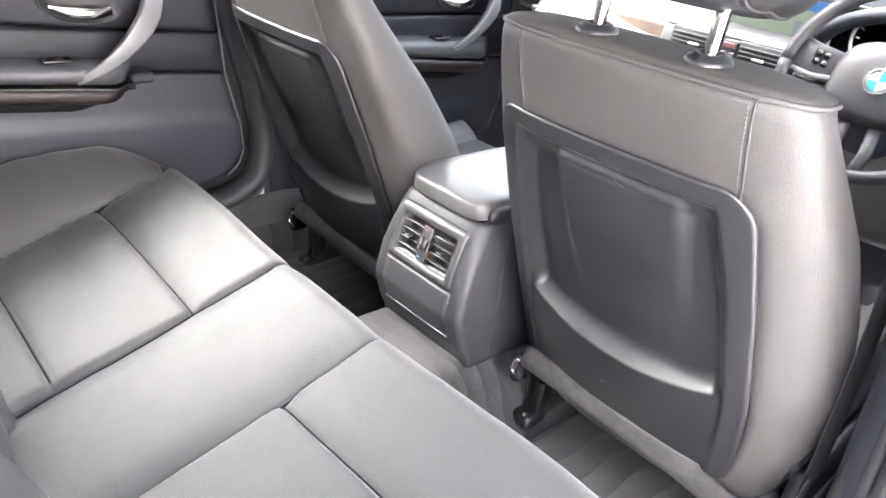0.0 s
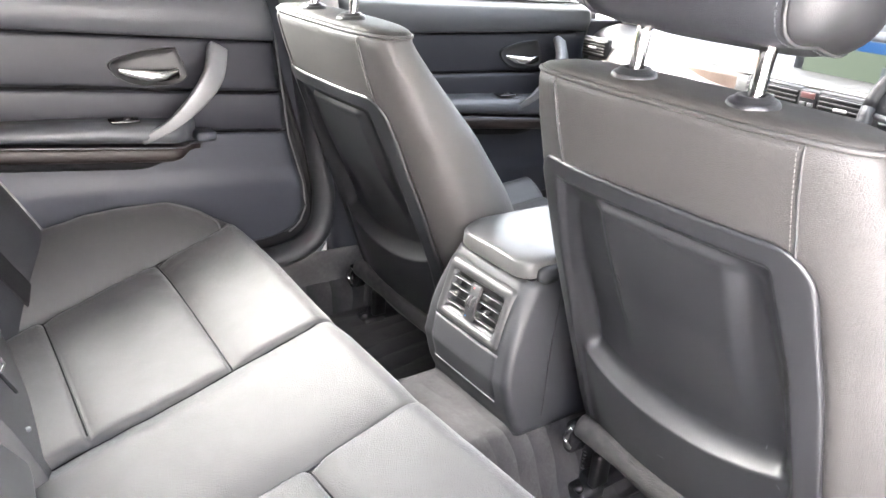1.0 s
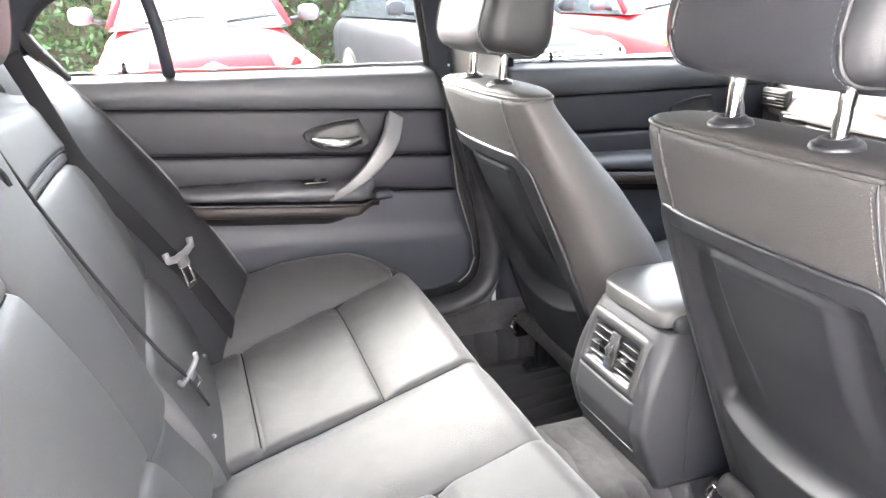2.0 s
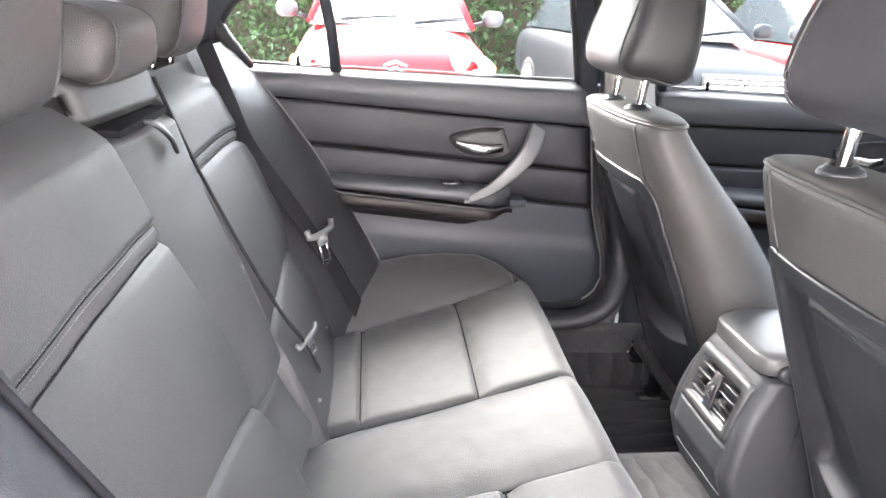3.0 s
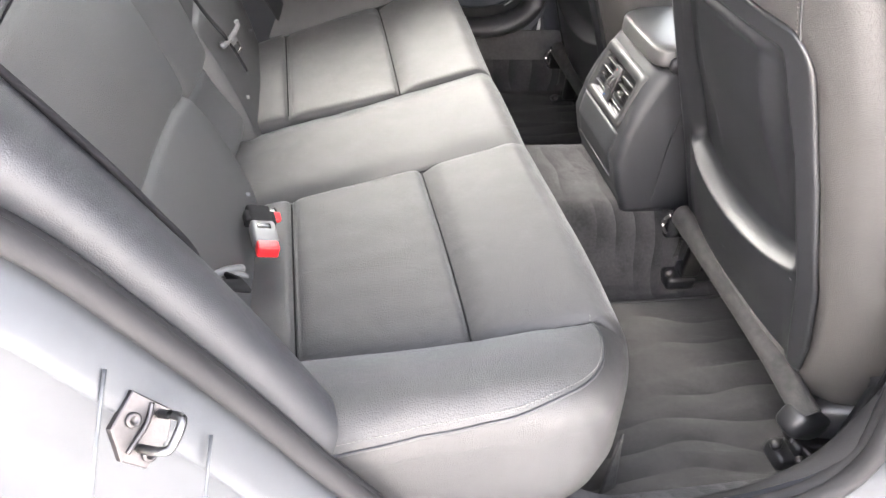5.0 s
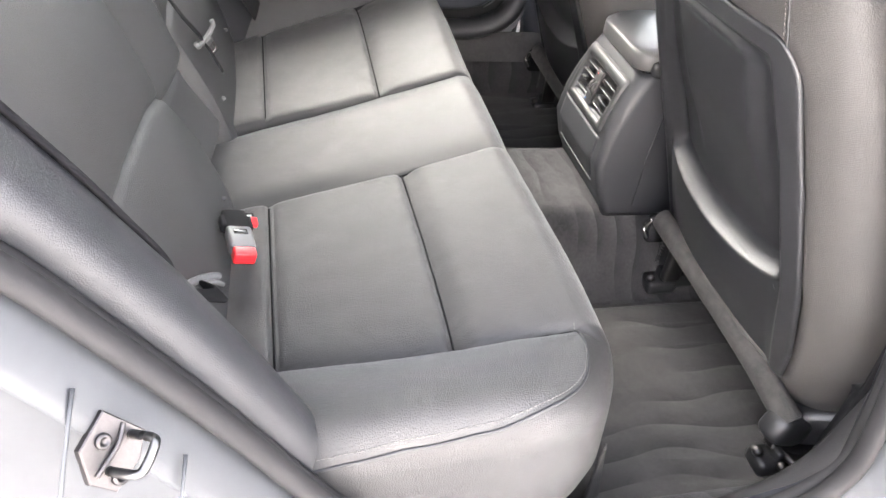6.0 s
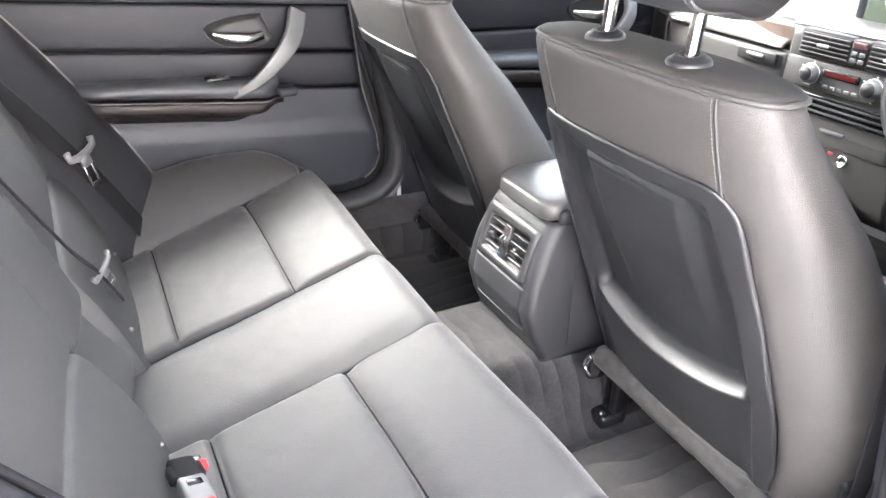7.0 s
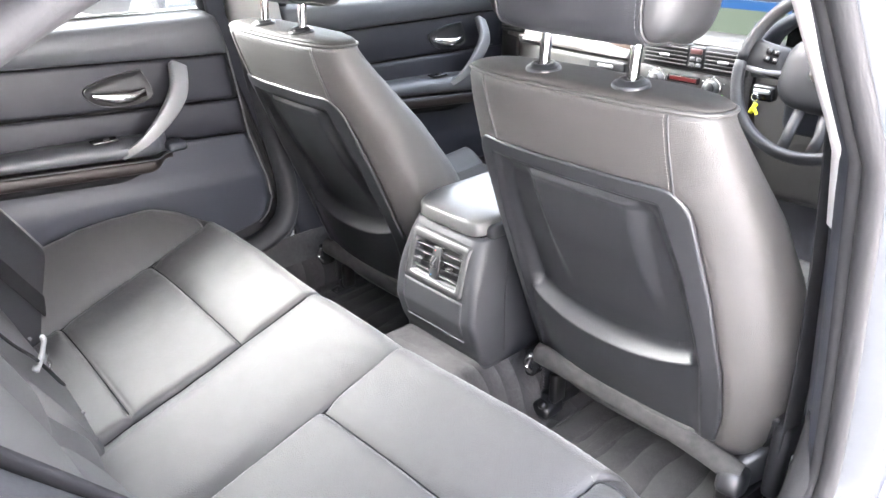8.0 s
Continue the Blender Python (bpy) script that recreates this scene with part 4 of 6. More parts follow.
def board_point(u, v):
    """The moulded panel on the seat's back: raised rim, map-pocket recess, ledge along a curved lip."""
    z = 0.455 + 0.497 * v
    k = 2 * u - 1
    half = board_half(z)
    r = 0.040
    if z > 0.952 - r:
        e = z - (0.952 - r)
        half -= r - math.sqrt(max(r * r - e * e, 0))
    if z < 0.455 + 0.008:
        e = 0.463 - z
        half -= 0.008 - math.sqrt(max(0.008 ** 2 - e * e, 0))
    y = k * half
    x = lerp_table(S_BACK, z) + 0.030 * abs((y + BOARD_Y) / 0.216) ** 3.2 - 0.005
    edge = min(half - abs(y), 0.952 - z, z - 0.455)
    x += 0.004 * smooth(0.004, 0.0, edge)
    # flat rim, then a crisp step down into the field
    rec = lerp_table([(0.46, 0.176), (0.63, 0.184), (0.80, 0.174), (0.92, 0.152)], z)
    a = abs(y)
    step = smooth(rec, rec - 0.009, a) * smooth(0.927, 0.917, z)
    x += step * (0.004 + 0.007 * smooth(0.50, 0.66, z))
    # pocket behind a curved lip, deepest at its foot
    zs = smile_z(min(a / 0.160, 1.2))
    t = min(max((z - zs) / 0.036, 0.0), 1.0)
    lip = 1 - (1 - t) ** 1.6
    sides = smooth(rec - 0.006, rec - 0.030, a)
    x += sides * lip * (0.010 + 0.020 * smooth(0.90, 0.66, z)) * smooth(0.925, 0.895, z)
    # raised middle field with sloping sides, running out above the lip
    x -= 0.013 * smooth(-0.122, -0.092, y) * smooth(0.092, 0.066, y) * smooth(0.920, 0.904, z) * smooth(0.655, 0.80, z)
    # lower field falls away below the lip
    x += 0.005 * smooth(zs, 0.47, z) * smooth(0.18, 0.15, a)
    return Vector((x, SEAT_Y + BOARD_Y + y, z))


def make_front_seat():
    root = thing("front_seat", "black leather front seat with a moulded plastic back panel", "car seat", group="front seats")
    zs = [0.40 + 0.657 * k / 60 for k in range(61)]
    rings = [seat_ring(z) for z in zs]
    crown = [seat_ring(1.0568)]
    for sh, up in ((0.985, 1.0605), (0.95, 1.064), (0.88, 1.067), (0.75, 1.069), (0.5, 1.070), (0.2, 1.0705)):
        crown.append(seat_ring(1.05, sh, up=up))
    cover = part("backrest", loft(rings), LEATHER_GRAINED, root, "grained black leather backrest cover")
    part("top_panel", loft(crown), DUSTY_HIDE, root, "dull black leather top panel, dusty between the posts")
    part("back_panel", sheet(board_point, 130, 240, -0.006), BOARD, root, "dark plastic back panel with a recessed pocket and bright lip")
    # seams of the cover
    ridge = [p + Vector((0, 0, 0.0)) for p in seat_ring(1.056, 1.007)]
    ridge = ridge[len(ridge) // 4:] + ridge[:len(ridge) // 4]
    part("piping", sweep(ridge + ridge[:1], 0.0030, n=8), LEATHER_GRAINED, cover, "dark piped seam round the shoulder")
    for s in (-1, 1):
        seam = [Vector((seat_skin(s * 0.152, z) - 0.0006, SEAT_Y + s * (0.152 - 0.004 * math.sin(3 * (z - 0.9))), z)) for z in [0.93 + 0.125 * k / 14 for k in range(15)]]
        part("seam", sweep(seam, 0.0016, n=6), DARKTHREAD, cover)
        st = [p + Vector((-0.0012, -s * 0.005, 0)) for p in seam]
        part("stitching", stitches(st, 0.0052, 0.00055), THREAD, cover, "pale contrast stitching")
        side = [Vector((lerp_table(S_BACK, z) + lerp_table(S_DEEP, z) * 0.93, SEAT_Y + s * lerp_table(S_HALF, z) * 0.716, z)) for z in [0.48 + 0.56 * k / 30 for k in range(31)]]
        part("side_seam", sweep(side, 0.0022, n=6), DARKTHREAD, cover)
    # felt roll under the panel, hinge cover, hook
    part("felt_roll", sweep(spline([(0.894, SEAT_Y + 0.205, 0.456), (0.897, SEAT_Y + 0.1, 0.450), (0.900, SEAT_Y - 0.1, 0.439), (0.904, SEAT_Y - 0.19, 0.424), (0.910, SEAT_Y - 0.222, 0.414)], 8), 0.017, 0.022, n=14), GREYFELT, root, "worn grey felt roll under the back panel")
    part("hinge_cover", blob((0.038, 0.024, 0.026), (0.916, SEAT_Y - 0.212, 0.394), 3.4, 24, 14, Euler((0, radians(24), radians(10))).to_matrix()), COVER, root, "black plastic hinge cover")
    part("hinge_bar", sweep([(0.93, SEAT_Y - 0.20, 0.385), (1.05, SEAT_Y - 0.235, 0.40), (1.3, SEAT_Y - 0.24, 0.41)], 0.02, 0.035, n=10, power=4), COVER, root, "black seat side valance")
    part("hook", sweep(spline([(0.880, SEAT_Y + 0.212, 0.452), (0.873, SEAT_Y + 0.215, 0.44), (0.872, SEAT_Y + 0.214, 0.425), (0.880, SEAT_Y + 0.212, 0.412)], 5), 0.007, 0.005, n=8), CHROME, root, "bright metal release hook")
    part("hook_bracket", box((0.04, 0.022, 0.06), (0.898, SEAT_Y + 0.216, 0.428), 0.008), GLOSSBLACK, root)
    # seat foot hardware on the door side
    part("foot_plate", box((0.095, 0.05, 0.012), (0.985, SEAT_Y - 0.215, 0.318), 0.004, turn=Euler((0, radians(12), radians(14))).to_matrix().to_4x4()), STEEL, root, "worn steel seat foot plate")
    part("foot_rod", sweep(spline([(0.93, SEAT_Y - 0.205, 0.325), (0.95, SEAT_Y - 0.195, 0.338), (1.03, SEAT_Y - 0.20, 0.345)], 5), 0.004, n=8), STEEL, root)
    part("foot_bolt", lathe([(0.0005, 0.008), (0.006, 0.008), (0.007, 0.0)], (0.932, SEAT_Y - 0.232, 0.318), (-0.6, -0.2, 1), 10), STEEL, root)
    part("foot_spring", sweep([(0.915 + 0.0025 * math.cos(k * 1.05), SEAT_Y + 0.205 + 0.004 * math.sin(k * 1.05), 0.40 - 0.0012 * k) for k in range(40)], 0.0012, n=5), STEEL, root, "small steel spring")
    part("side_valance", box((0.54, 0.03, 0.15), (1.205, SEAT_Y - 0.262, 0.445), 0.012), COVER, root, "black plastic seat side valance")
    # base cushion
    def f(u, v):
        x = 0.94 + 0.52 * u
        k = 2 * v - 1
        y = 0.255 * k
        e = min(u * 0.52, (1 - u) * 0.52, (1 - abs(k)) * 0.255)
        z = 0.535 + 0.05 * u + 0.035 * smooth(0.5, 0.85, abs(k)) - 0.05 * smooth(0.05, 0.0, e) ** 2
        z -= 0.008 * dent(abs(y) - 0.15, 0.008) + 0.007 * dent(x - 1.12, 0.008) + 0.007 * dent(x - 1.28, 0.008)
        return Vector((x, SEAT_Y + y, z))
    part("base_cushion", sheet(f, 70, 60, 0.12), LEATHER, root, "black leather seat base with sewn panels")
    # runners
    for s in (-1, 1):
        part("runner", box((0.46, 0.035, 0.035), (1.16, SEAT_Y + s * 0.205, 0.315), 0.006), COVER, root, "black seat runner")
        part("runner_foot", box((0.06, 0.045, 0.03), (0.935, SEAT_Y + s * 0.205, 0.300), 0.008), COVER, root, "black runner end cap")
        part("bolt", lathe([(0.0005, 0.01), (0.008, 0.01), (0.009, 0.0)], (0.912, SEAT_Y + s * 0.20, 0.315), (-0.5, 0, 1), 10), STEEL, root)
        part("bracket", box((0.035, 0.02, 0.07), (0.945, SEAT_Y + s * 0.19, 0.355), 0.005), STEEL, root)
    # post collars
    for s in (-1, 1):
        part("post_collar", lathe([(0.0085, 0.006), (0.011, 0.0085), (0.014, 0.009), (0.0165, 0.008), (0.018, 0.0055), (0.020, 0.005), (0.0225, 0.004), (0.024, 0.0015), (0.0245, -0.002), (0.0245, -0.012)], (0.698, SEAT_Y - 0.009 + s * 0.0705, 1.0705), (-0.10, 0, 1), 32), BOARD, root, "black head restraint collar")
    return root


driver_seat = make_front_seat()
passenger_seat = copy_thing(driver_seat, pose(-0.003, 0.746, -0.018))
for sy, sz, dy, dz in ((-0.027, 0.900, 0.010, 0.008), (-0.131, 0.640, 0.0, 0.006), (-0.165, 0.607, 0.004, 0.005), (-0.045, 0.487, 0.004, 0.0), (0.02, 0.52, -0.012, 0.004), (0.06, 0.80, 0.003, 0.014)):
    pts = []
    for k in range(5):
        yy, zz = sy + dy * k / 4, sz + dz * k / 4
        pts.append(board_point((yy / board_edge(zz) + 1) / 2, (zz - 0.455) / 0.497) + Vector((-0.0002, 0, 0)))
    part("scuff", sweep(pts, 0.0005, 0.0003, n=5), TRIM_TOP, driver_seat, "fine pale scuff")
tagged(driver_seat, "black leather driver's seat with scuffed moulded back panel, pale stitching")
tagged(passenger_seat, "black leather passenger seat with a moulded back panel")
for nm, oy, oz in (("head_restraint", 0.0, 0.0), ("head_restraint", 0.746, -0.018)):
    h = thing(nm, "black leather front head restraint raised on chrome posts", "headrest", group="front head restraints")
    make_headrest(h, (0.712, SEAT_Y - 0.015 + oy, 1.222 + oz), (0.072, 0.145, 0.100), [(0.700, SEAT_Y - 0.009 - 0.0705 + oy, 1.069 + oz), (0.700, SEAT_Y - 0.009 + 0.0705 + oy, 1.069 + oz)], 0, BOLSTER, SMOOTH_HIDE, 0.36)

switch = thing("seat_switch_panel", "grey seat adjustment switches with white marks beside the driver's seat", "switch")
part("valance", box((0.42, 0.03, 0.09), (1.17, -0.655, 0.415), 0.012), GLOSSBLACK, switch, "black side valance")
for x, z in ((1.05, 0.435), (1.17, 0.45)):
    part("switch", box((0.075, 0.022, 0.035), (x, -0.676, z), 0.008, 3, Euler((0, radians(-14), 0)).to_matrix().to_4x4()), CONSOLE, switch, "grey rocker switch")
    part("mark", box((0.014, 0.002, 0.006), (x + 0.012, -0.688, z + 0.004), 0.0005), WHITEMARK, switch)


# ---- centre console ----
def make_console():
    root = thing("center_console", "dark grey centre console, rear air vents and leather armrest lid", "console")
    CY = 0.018
    PROF = [(0.428, 0.812), (0.46, 0.795), (0.52, 0.777), (0.58, 0.785), (0.62, 0.795), (0.66, 0.808), (0.69, 0.824), (0.706, 0.848)]
    def face_x(z):
        return lerp_table(PROF, z)
    def half(z):
        return lerp_table([(0.41, 0.124), (0.5, 0.122), (0.6, 0.115), (0.69, 0.104), (0.71, 0.100)], z)
    # outline of one level: flat rear face, tight rounded edges, sides running forward; a well for the vents
    ys = [-0.0665, -0.066] + [-0.066 + 0.132 * k / 12 for k in range(1, 12)] + [0.066, 0.0665]
    zs = sorted([0.415 + 0.277 * k / 34 for k in range(35)] + [0.5868, 0.5875, 0.6545, 0.6552])
    rings = []
    for z in zs:
        xb, w = face_x(z), half(z)
        r = 0.016 + 0.016 * smooth(0.56, 0.70, z)
        ring = [Vector((1.25, CY - w - 0.004, z))]
        for a in range(9):
            th = math.pi / 2 * a / 8
            ring.append(Vector((xb + r - r * math.sin(th), CY - w + r - r * math.cos(th), z)))
        for y in ys:
            well = 0.022 if abs(y) <= 0.0661 and 0.587 < z < 0.655 else 0.0
            ring.append(Vector((xb + well, CY + y, z)))
        for a in range(9):
            th = math.pi / 2 * (1 - a / 8)
            ring.append(Vector((xb + r - r * math.sin(th), CY + w - r + r * math.cos(th), z)))
        ring.append(Vector((1.25, CY + w + 0.004, z)))
        rings.append(ring)
    part("body", loft(rings), CONSOLE, root, "dark grey moulded console body")
    def on_face(y, z, out=0.0):
        return Vector((face_x(z) - out, CY + y, z))
    # bezel ring and vents
    def loop(hy, z0, z1, r, out, n=6):
        pts = []
        for cy, cz, a0 in ((hy - r, z1 - r, 0), (-hy + r, z1 - r, 90), (-hy + r, z0 + r, 180), (hy - r, z0 + r, 270)):
            for k in range(n + 1):
                a = radians(a0 + 90 * k / n)
                pts.append(on_face(cy + r * math.cos(a), cz + r * math.sin(a), out))
        return pts
    outer, inner = loop(0.083, 0.572, 0.673, 0.008, 0.004), loop(0.068, 0.585, 0.656, 0.005, 0.003)
    bezel = part("bezel", loft([loop(0.086, 0.569, 0.676, 0.008, -0.004), outer, loop(0.080, 0.575, 0.670, 0.008, 0.006), loop(0.071, 0.583, 0.659, 0.006, 0.005), inner, loop(0.066, 0.588, 0.654, 0.005, -0.012)], True, False), BEZEL, root, "matt grey vent bezel")
    part("vent_cavity", sheet(lambda u, v: on_face(-0.0655 + 0.131 * u, 0.588 + 0.066 * v, -0.0212), 4, 4), DARK, root, "dark vent cavity")
    for s in (-1, 1):
        for k in range(4):
            z = 0.598 + 0.0150 * k
            def blade(u, v, s=s, z=z):
                return on_face(s * (0.013 + 0.053 * u), z, 0.001 - 0.007 * v) + Vector((0, 0, 0.0005 * v))
            part("slat", sheet(blade, 6, 2, 0.0012), SLAT, bezel, "thin vent slat")
        part("vent_tab", box((0.010, 0.013, 0.006), on_face(s * 0.042, 0.6215, 0.004), 0.002), SLAT, bezel, "small grey vent tab")
        part("thumbwheel", lathe([(0.011, -0.0035), (0.0135, -0.0025), (0.0135, 0.0025), (0.011, 0.0035)], on_face(s * 0.0055, 0.621, -0.002), (0, 1, 0), 20), SLAT, bezel, "ribbed thumbwheel")
        for k in range(7):
            a = radians(-60 + 20 * k)
            part("rib", box((0.0016, 0.0075, 0.0016), on_face(s * 0.0055, 0.621 + 0.0140 * math.sin(a), -0.002 + 0.0140 * math.cos(a)), 0.0004), BEZEL, bezel)
    part("vent_column", box((0.006, 0.024, 0.066), on_face(0, 0.621, 0.0015), 0.002, turn=Euler((0, radians(14), 0)).to_matrix().to_4x4()), BEZEL, bezel, "grey centre column")
    part("mark", box((0.002, 0.0025, 0.0025), on_face(0.004, 0.597, 0.0065), 0.001), BLUEMARK, bezel)
    part("mark", box((0.002, 0.0025, 0.0025), on_face(0.004, 0.646, 0.0065), 0.001), RED, bezel)
    # blank tray below the vents, pale gap line at its foot
    part("lower_panel", sheet(lambda u, v: on_face(-0.088 + 0.176 * u, 0.478 + 0.088 * v, 0.003 - 0.003 * (abs(2 * u - 1) ** 10)), 20, 14, -0.004), CONSOLE, root, "dark blank panel")
    part("gap_line", sweep([on_face(-0.086 + 0.172 * k / 12, 0.474, 0.002) for k in range(13)], 0.0013, n=6), PULL, root, "pale panel gap")
    part("side_seam", sweep([(0.868, CY - 0.1245, 0.44), (0.87, CY - 0.121, 0.55), (0.885, CY - 0.112, 0.66)], 0.0012, n=6), DARK, root)
    # lid
    def droop(p):
        q = p.copy()
        q.z -= 0.35 * smooth(-0.55, -1.0, p.x) + 0.10 * p.y * p.y
        return q
    lid_part = part("armrest_lid", blob((0.146, 0.097, 0.021), (0.957, CY - 0.006, 0.719), 6.0, 60, 24, None, droop), LID_LEATHER, root, "smooth black leather armrest lid")
    part("hinge_cap", blob((0.030, 0.010, 0.016), (0.868, CY - 0.100, 0.704), 3.0, 18, 10), CONSOLE, lid_part, "small dark hinge cap")
    part("lid_rim", box((0.27, 0.176, 0.018), (0.966, CY - 0.004, 0.695), 0.006), GLOSSBLACK, root, "dark gap under the lid")
    part("front_tunnel", box((0.45, 0.22, 0.28), (1.40, CY, 0.50), 0.03, 3), CONSOLE, root, "console front section")
    part("gear_knob", blob((0.022, 0.022, 0.035), (1.36, CY, 0.76), 2.5, 18, 10), LEATHER, root, "leather gear knob")
    part("gear_stem", sweep([(1.38, CY, 0.63), (1.365, CY, 0.73)], 0.012, n=10), GLOSSBLACK, root)


make_console()


# ---- doors on the far side ----
def make_door(name, label, x0, front, sill, seam1, seam2, seam3, low, arm_x, hx, px, hz=0.0, arm_ref=None):
    """A trimmed car door seen from inside. front: x of its front edge by z; sill, seams: z by x."""
    root = thing(name, label, "car door", kind="structure")
    gap = 0.0007
    def strip(za, zb, yprof, mat_, nm, lab, nu=70, nv=18):
        def f(u, v):
            xr = x0 + (front(0.8) - x0) * u
            lo, hi = za(xr) + gap, zb(xr) - gap
            z = lo + (hi - lo) * v
            x = x0 + (front(z) - x0) * u
            lo, hi = za(x) + gap, zb(x) - gap
            z = lo + (hi - lo) * v
            e = min(v * (hi - lo), (1 - v) * (hi - lo))
            y = yprof(v, x, z) + 0.004 * (1 - smooth(0.0, 0.008, e)) ** 2 + 0.006 * (1 - smooth(0.0, 0.012, (1 - u) * (front(z) - x0))) ** 2
            return Vector((x, y, z))
        part(nm, sheet(f, nu, nv, 0.02), mat_, root, lab)
    strip(seam1, sill, lambda v, x, z: 0.700 - 0.012 * math.sin(math.pi * min(v * 1.1, 1)) + 0.032 * smooth(0.72, 1.0, v) ** 2, TRIM_TOP, "upper_trim", "soft grey upper trim", 70, 24)
    strip(seam2, seam1, lambda v, x, z: 0.712 - 0.004 * math.sin(math.pi * v), CLOTHLIKE, "insert_panel", "dark insert panel")
    strip(seam3, seam2, lambda v, x, z: 0.710 - 0.010 * math.sin(math.pi * v * 0.7), CLOTHLIKE, "insert_panel", "dark insert panel")
    strip(lambda x: 0.488, seam3, lambda v, x, z: 0.704 - 0.008 * smooth(low(x) + 0.022, low(x) - 0.022, z) + 0.012 * smooth(low(x), 0.488, z), TRIM, "lower_panel", "dark lower panel", 70, 40)
    part("panel_edge", sweep([Vector((front(z) + 0.002, 0.706, z)) for z in [0.50 + 0.50 * k / 40 for k in range(41)]], 0.0022, n=6), PIPING, root, "thin pale panel edge")
    part("sill_strip", box((front(1.0) - x0 - 0.02, 0.006, 0.004), ((front(1.0) + x0) / 2 - 0.01, 0.738, (sill(x0) + sill(front(1.0))) / 2 + 0.002), 0.002, turn=Euler((0, math.atan2(sill(x0) - sill(front(1.0)), front(1.0) - x0), 0)).to_matrix().to_4x4()), PULL, root, "pale window sill strip")
    part("door_core", box((front(0.6) - x0 + 0.07, 0.02, 0.66), ((front(0.6) + 0.07 + x0) / 2, 0.750, 0.715), 0.004), DARK, root, "dark door core")
    part("outer_skin", box((front(0.6) - x0 + 0.07, 0.03, 0.72), ((front(0.6) + 0.07 + x0) / 2, 0.79, 0.69), 0.01), PAINT, root, "white outer skin")
    # armrest: pad over a wood strip over a scoop, its shade painted near black
    ax0, ax1 = arm_x
    ar = ax0 if arm_ref is None else arm_ref
    def zt(x):
        return 0.819 - 0.030 * (x - ar) + hz
    def zw(x):
        return 0.783 - 0.092 * (x - 0.023 - ar) + hz
    def section(x, top, bot, reach, n=14, round_=0.45):
        pts = []
        for k in range(n):
            a = math.pi * k / (n - 1)
            pts.append(Vector((x, 0.712 - reach * max(math.sin(a), 0.0) ** round_, (top + bot) / 2 + (top - bot) / 2 * math.cos(a))))
        return pts
    xs = [ax0 + (ax1 - ax0) * k / 40 for k in range(41)]
    def reach(x):
        k = (x - ax0) / (ax1 - ax0)
        return 0.004 + 0.062 * smooth(0, 0.22, k) * (1 - 0.75 * smooth(0.90, 1.0, k))
    arm = part("armrest_pad", loft([section(x, zt(x) - 0.008 * smooth(0.5, 1.0, (x - ax0) / (ax1 - ax0)), zw(x) + 0.001, reach(x)) for x in xs]), TRIM_TOP, root, "padded armrest")
    xs2 = [ax0 + 0.02 + (ax1 - 0.01 - ax0) * k / 40 for k in range(41)]
    part("armrest_lip", sweep([Vector((x, 0.710 - reach(x) - 0.003, zw(x) + 0.001)) for x in xs2], 0.002, n=6), TRIM_TOP, arm, "thin lighter lip")
    part("wood_strip", loft([section(x, zw(x) - 0.001, zw(x) - 0.002 - 0.031 * smooth(0.03, 0.16, (x - ax0) / (ax1 - ax0)) + 0.018 * smooth(0.86, 1.0, (x - ax0) / (ax1 - ax0)), reach(x) - 0.002, 16, 0.12) for x in xs2]), WOOD, root, "glossy dark burl wood strip")
    part("armrest_scoop", loft([section(x, zw(x) - 0.020, zw(x) - 0.024 - 0.034 * smooth(0.08, 0.2, (x - ax0) / (ax1 - ax0)) + 0.040 * smooth(0.75, 1.0, (x - ax0) / (ax1 - ax0)), max(reach(x) - 0.030, 0.003)) for x in xs2]), SEAM, root, "armrest underside, coloured near black as shade")
    part("switch_well", box((0.055, 0.03, 0.006), (px - 0.045, 0.668, zt(px - 0.045) - 0.001 + 0.001), 0.002), GLOSSBLACK, arm, "dark switch well")
    part("window_switch", box((0.013, 0.009, 0.006), (px - 0.040, 0.664, zt(px - 0.04) + 0.003), 0.002), STEEL, arm, "small bright window switch")
    # latch lever in its scoop
    cup = [(-0.012, 0.905), (-0.004, 0.921), (0.050, 0.936), (0.108, 0.941), (0.118, 0.935), (0.134, 0.895), (0.130, 0.880), (0.100, 0.869), (0.040, 0.872), (0.008, 0.884)]
    loop = [Vector((hx + p.x, 0, p.z + hz)) for p in spline([(x, 0, z) for x, z in cup], 5, True)]
    cx = sum((p for p in loop), Vector()) / len(loop)
    rings = []
    for k, y in ((1.03, 0.712), (1.02, 0.7035), (1.0, 0.7015), (0.97, 0.7025), (0.90, 0.7058), (0.60, 0.7064), (0.2, 0.7066)):
        rings.append([Vector((cx.x + (p.x - cx.x) * k, y, cx.z + (p.z - cx.z) * k)) for p in loop])
    cup_part = part("latch_cup", loft(rings, True, True), COVER, root, "dark moulded latch cup")
    lever = spline([(hx + 0.002, 0.699, 0.902 + hz), (hx + 0.035, 0.692, 0.894 + hz), (hx + 0.08, 0.690, 0.889 + hz), (hx + 0.117, 0.697, 0.893 + hz)], 8)
    part("latch_lever", sweep(lever, 0.0045, 0.0105, n=12, taper=lambda t: 0.45 + 0.75 * smooth(0, 0.5, t) * (1 - 0.25 * t)), CHROME, cup_part, "chrome latch lever")
    # curved pull
    pull = spline([(px - 0.018, 0.655, 0.770 + hz), (px + 0.036, 0.640, 0.802 + hz), (px + 0.090, 0.636, 0.850 + hz), (px + 0.128, 0.645, 0.897 + hz), (px + 0.154, 0.690, 0.943 + hz)], 10)
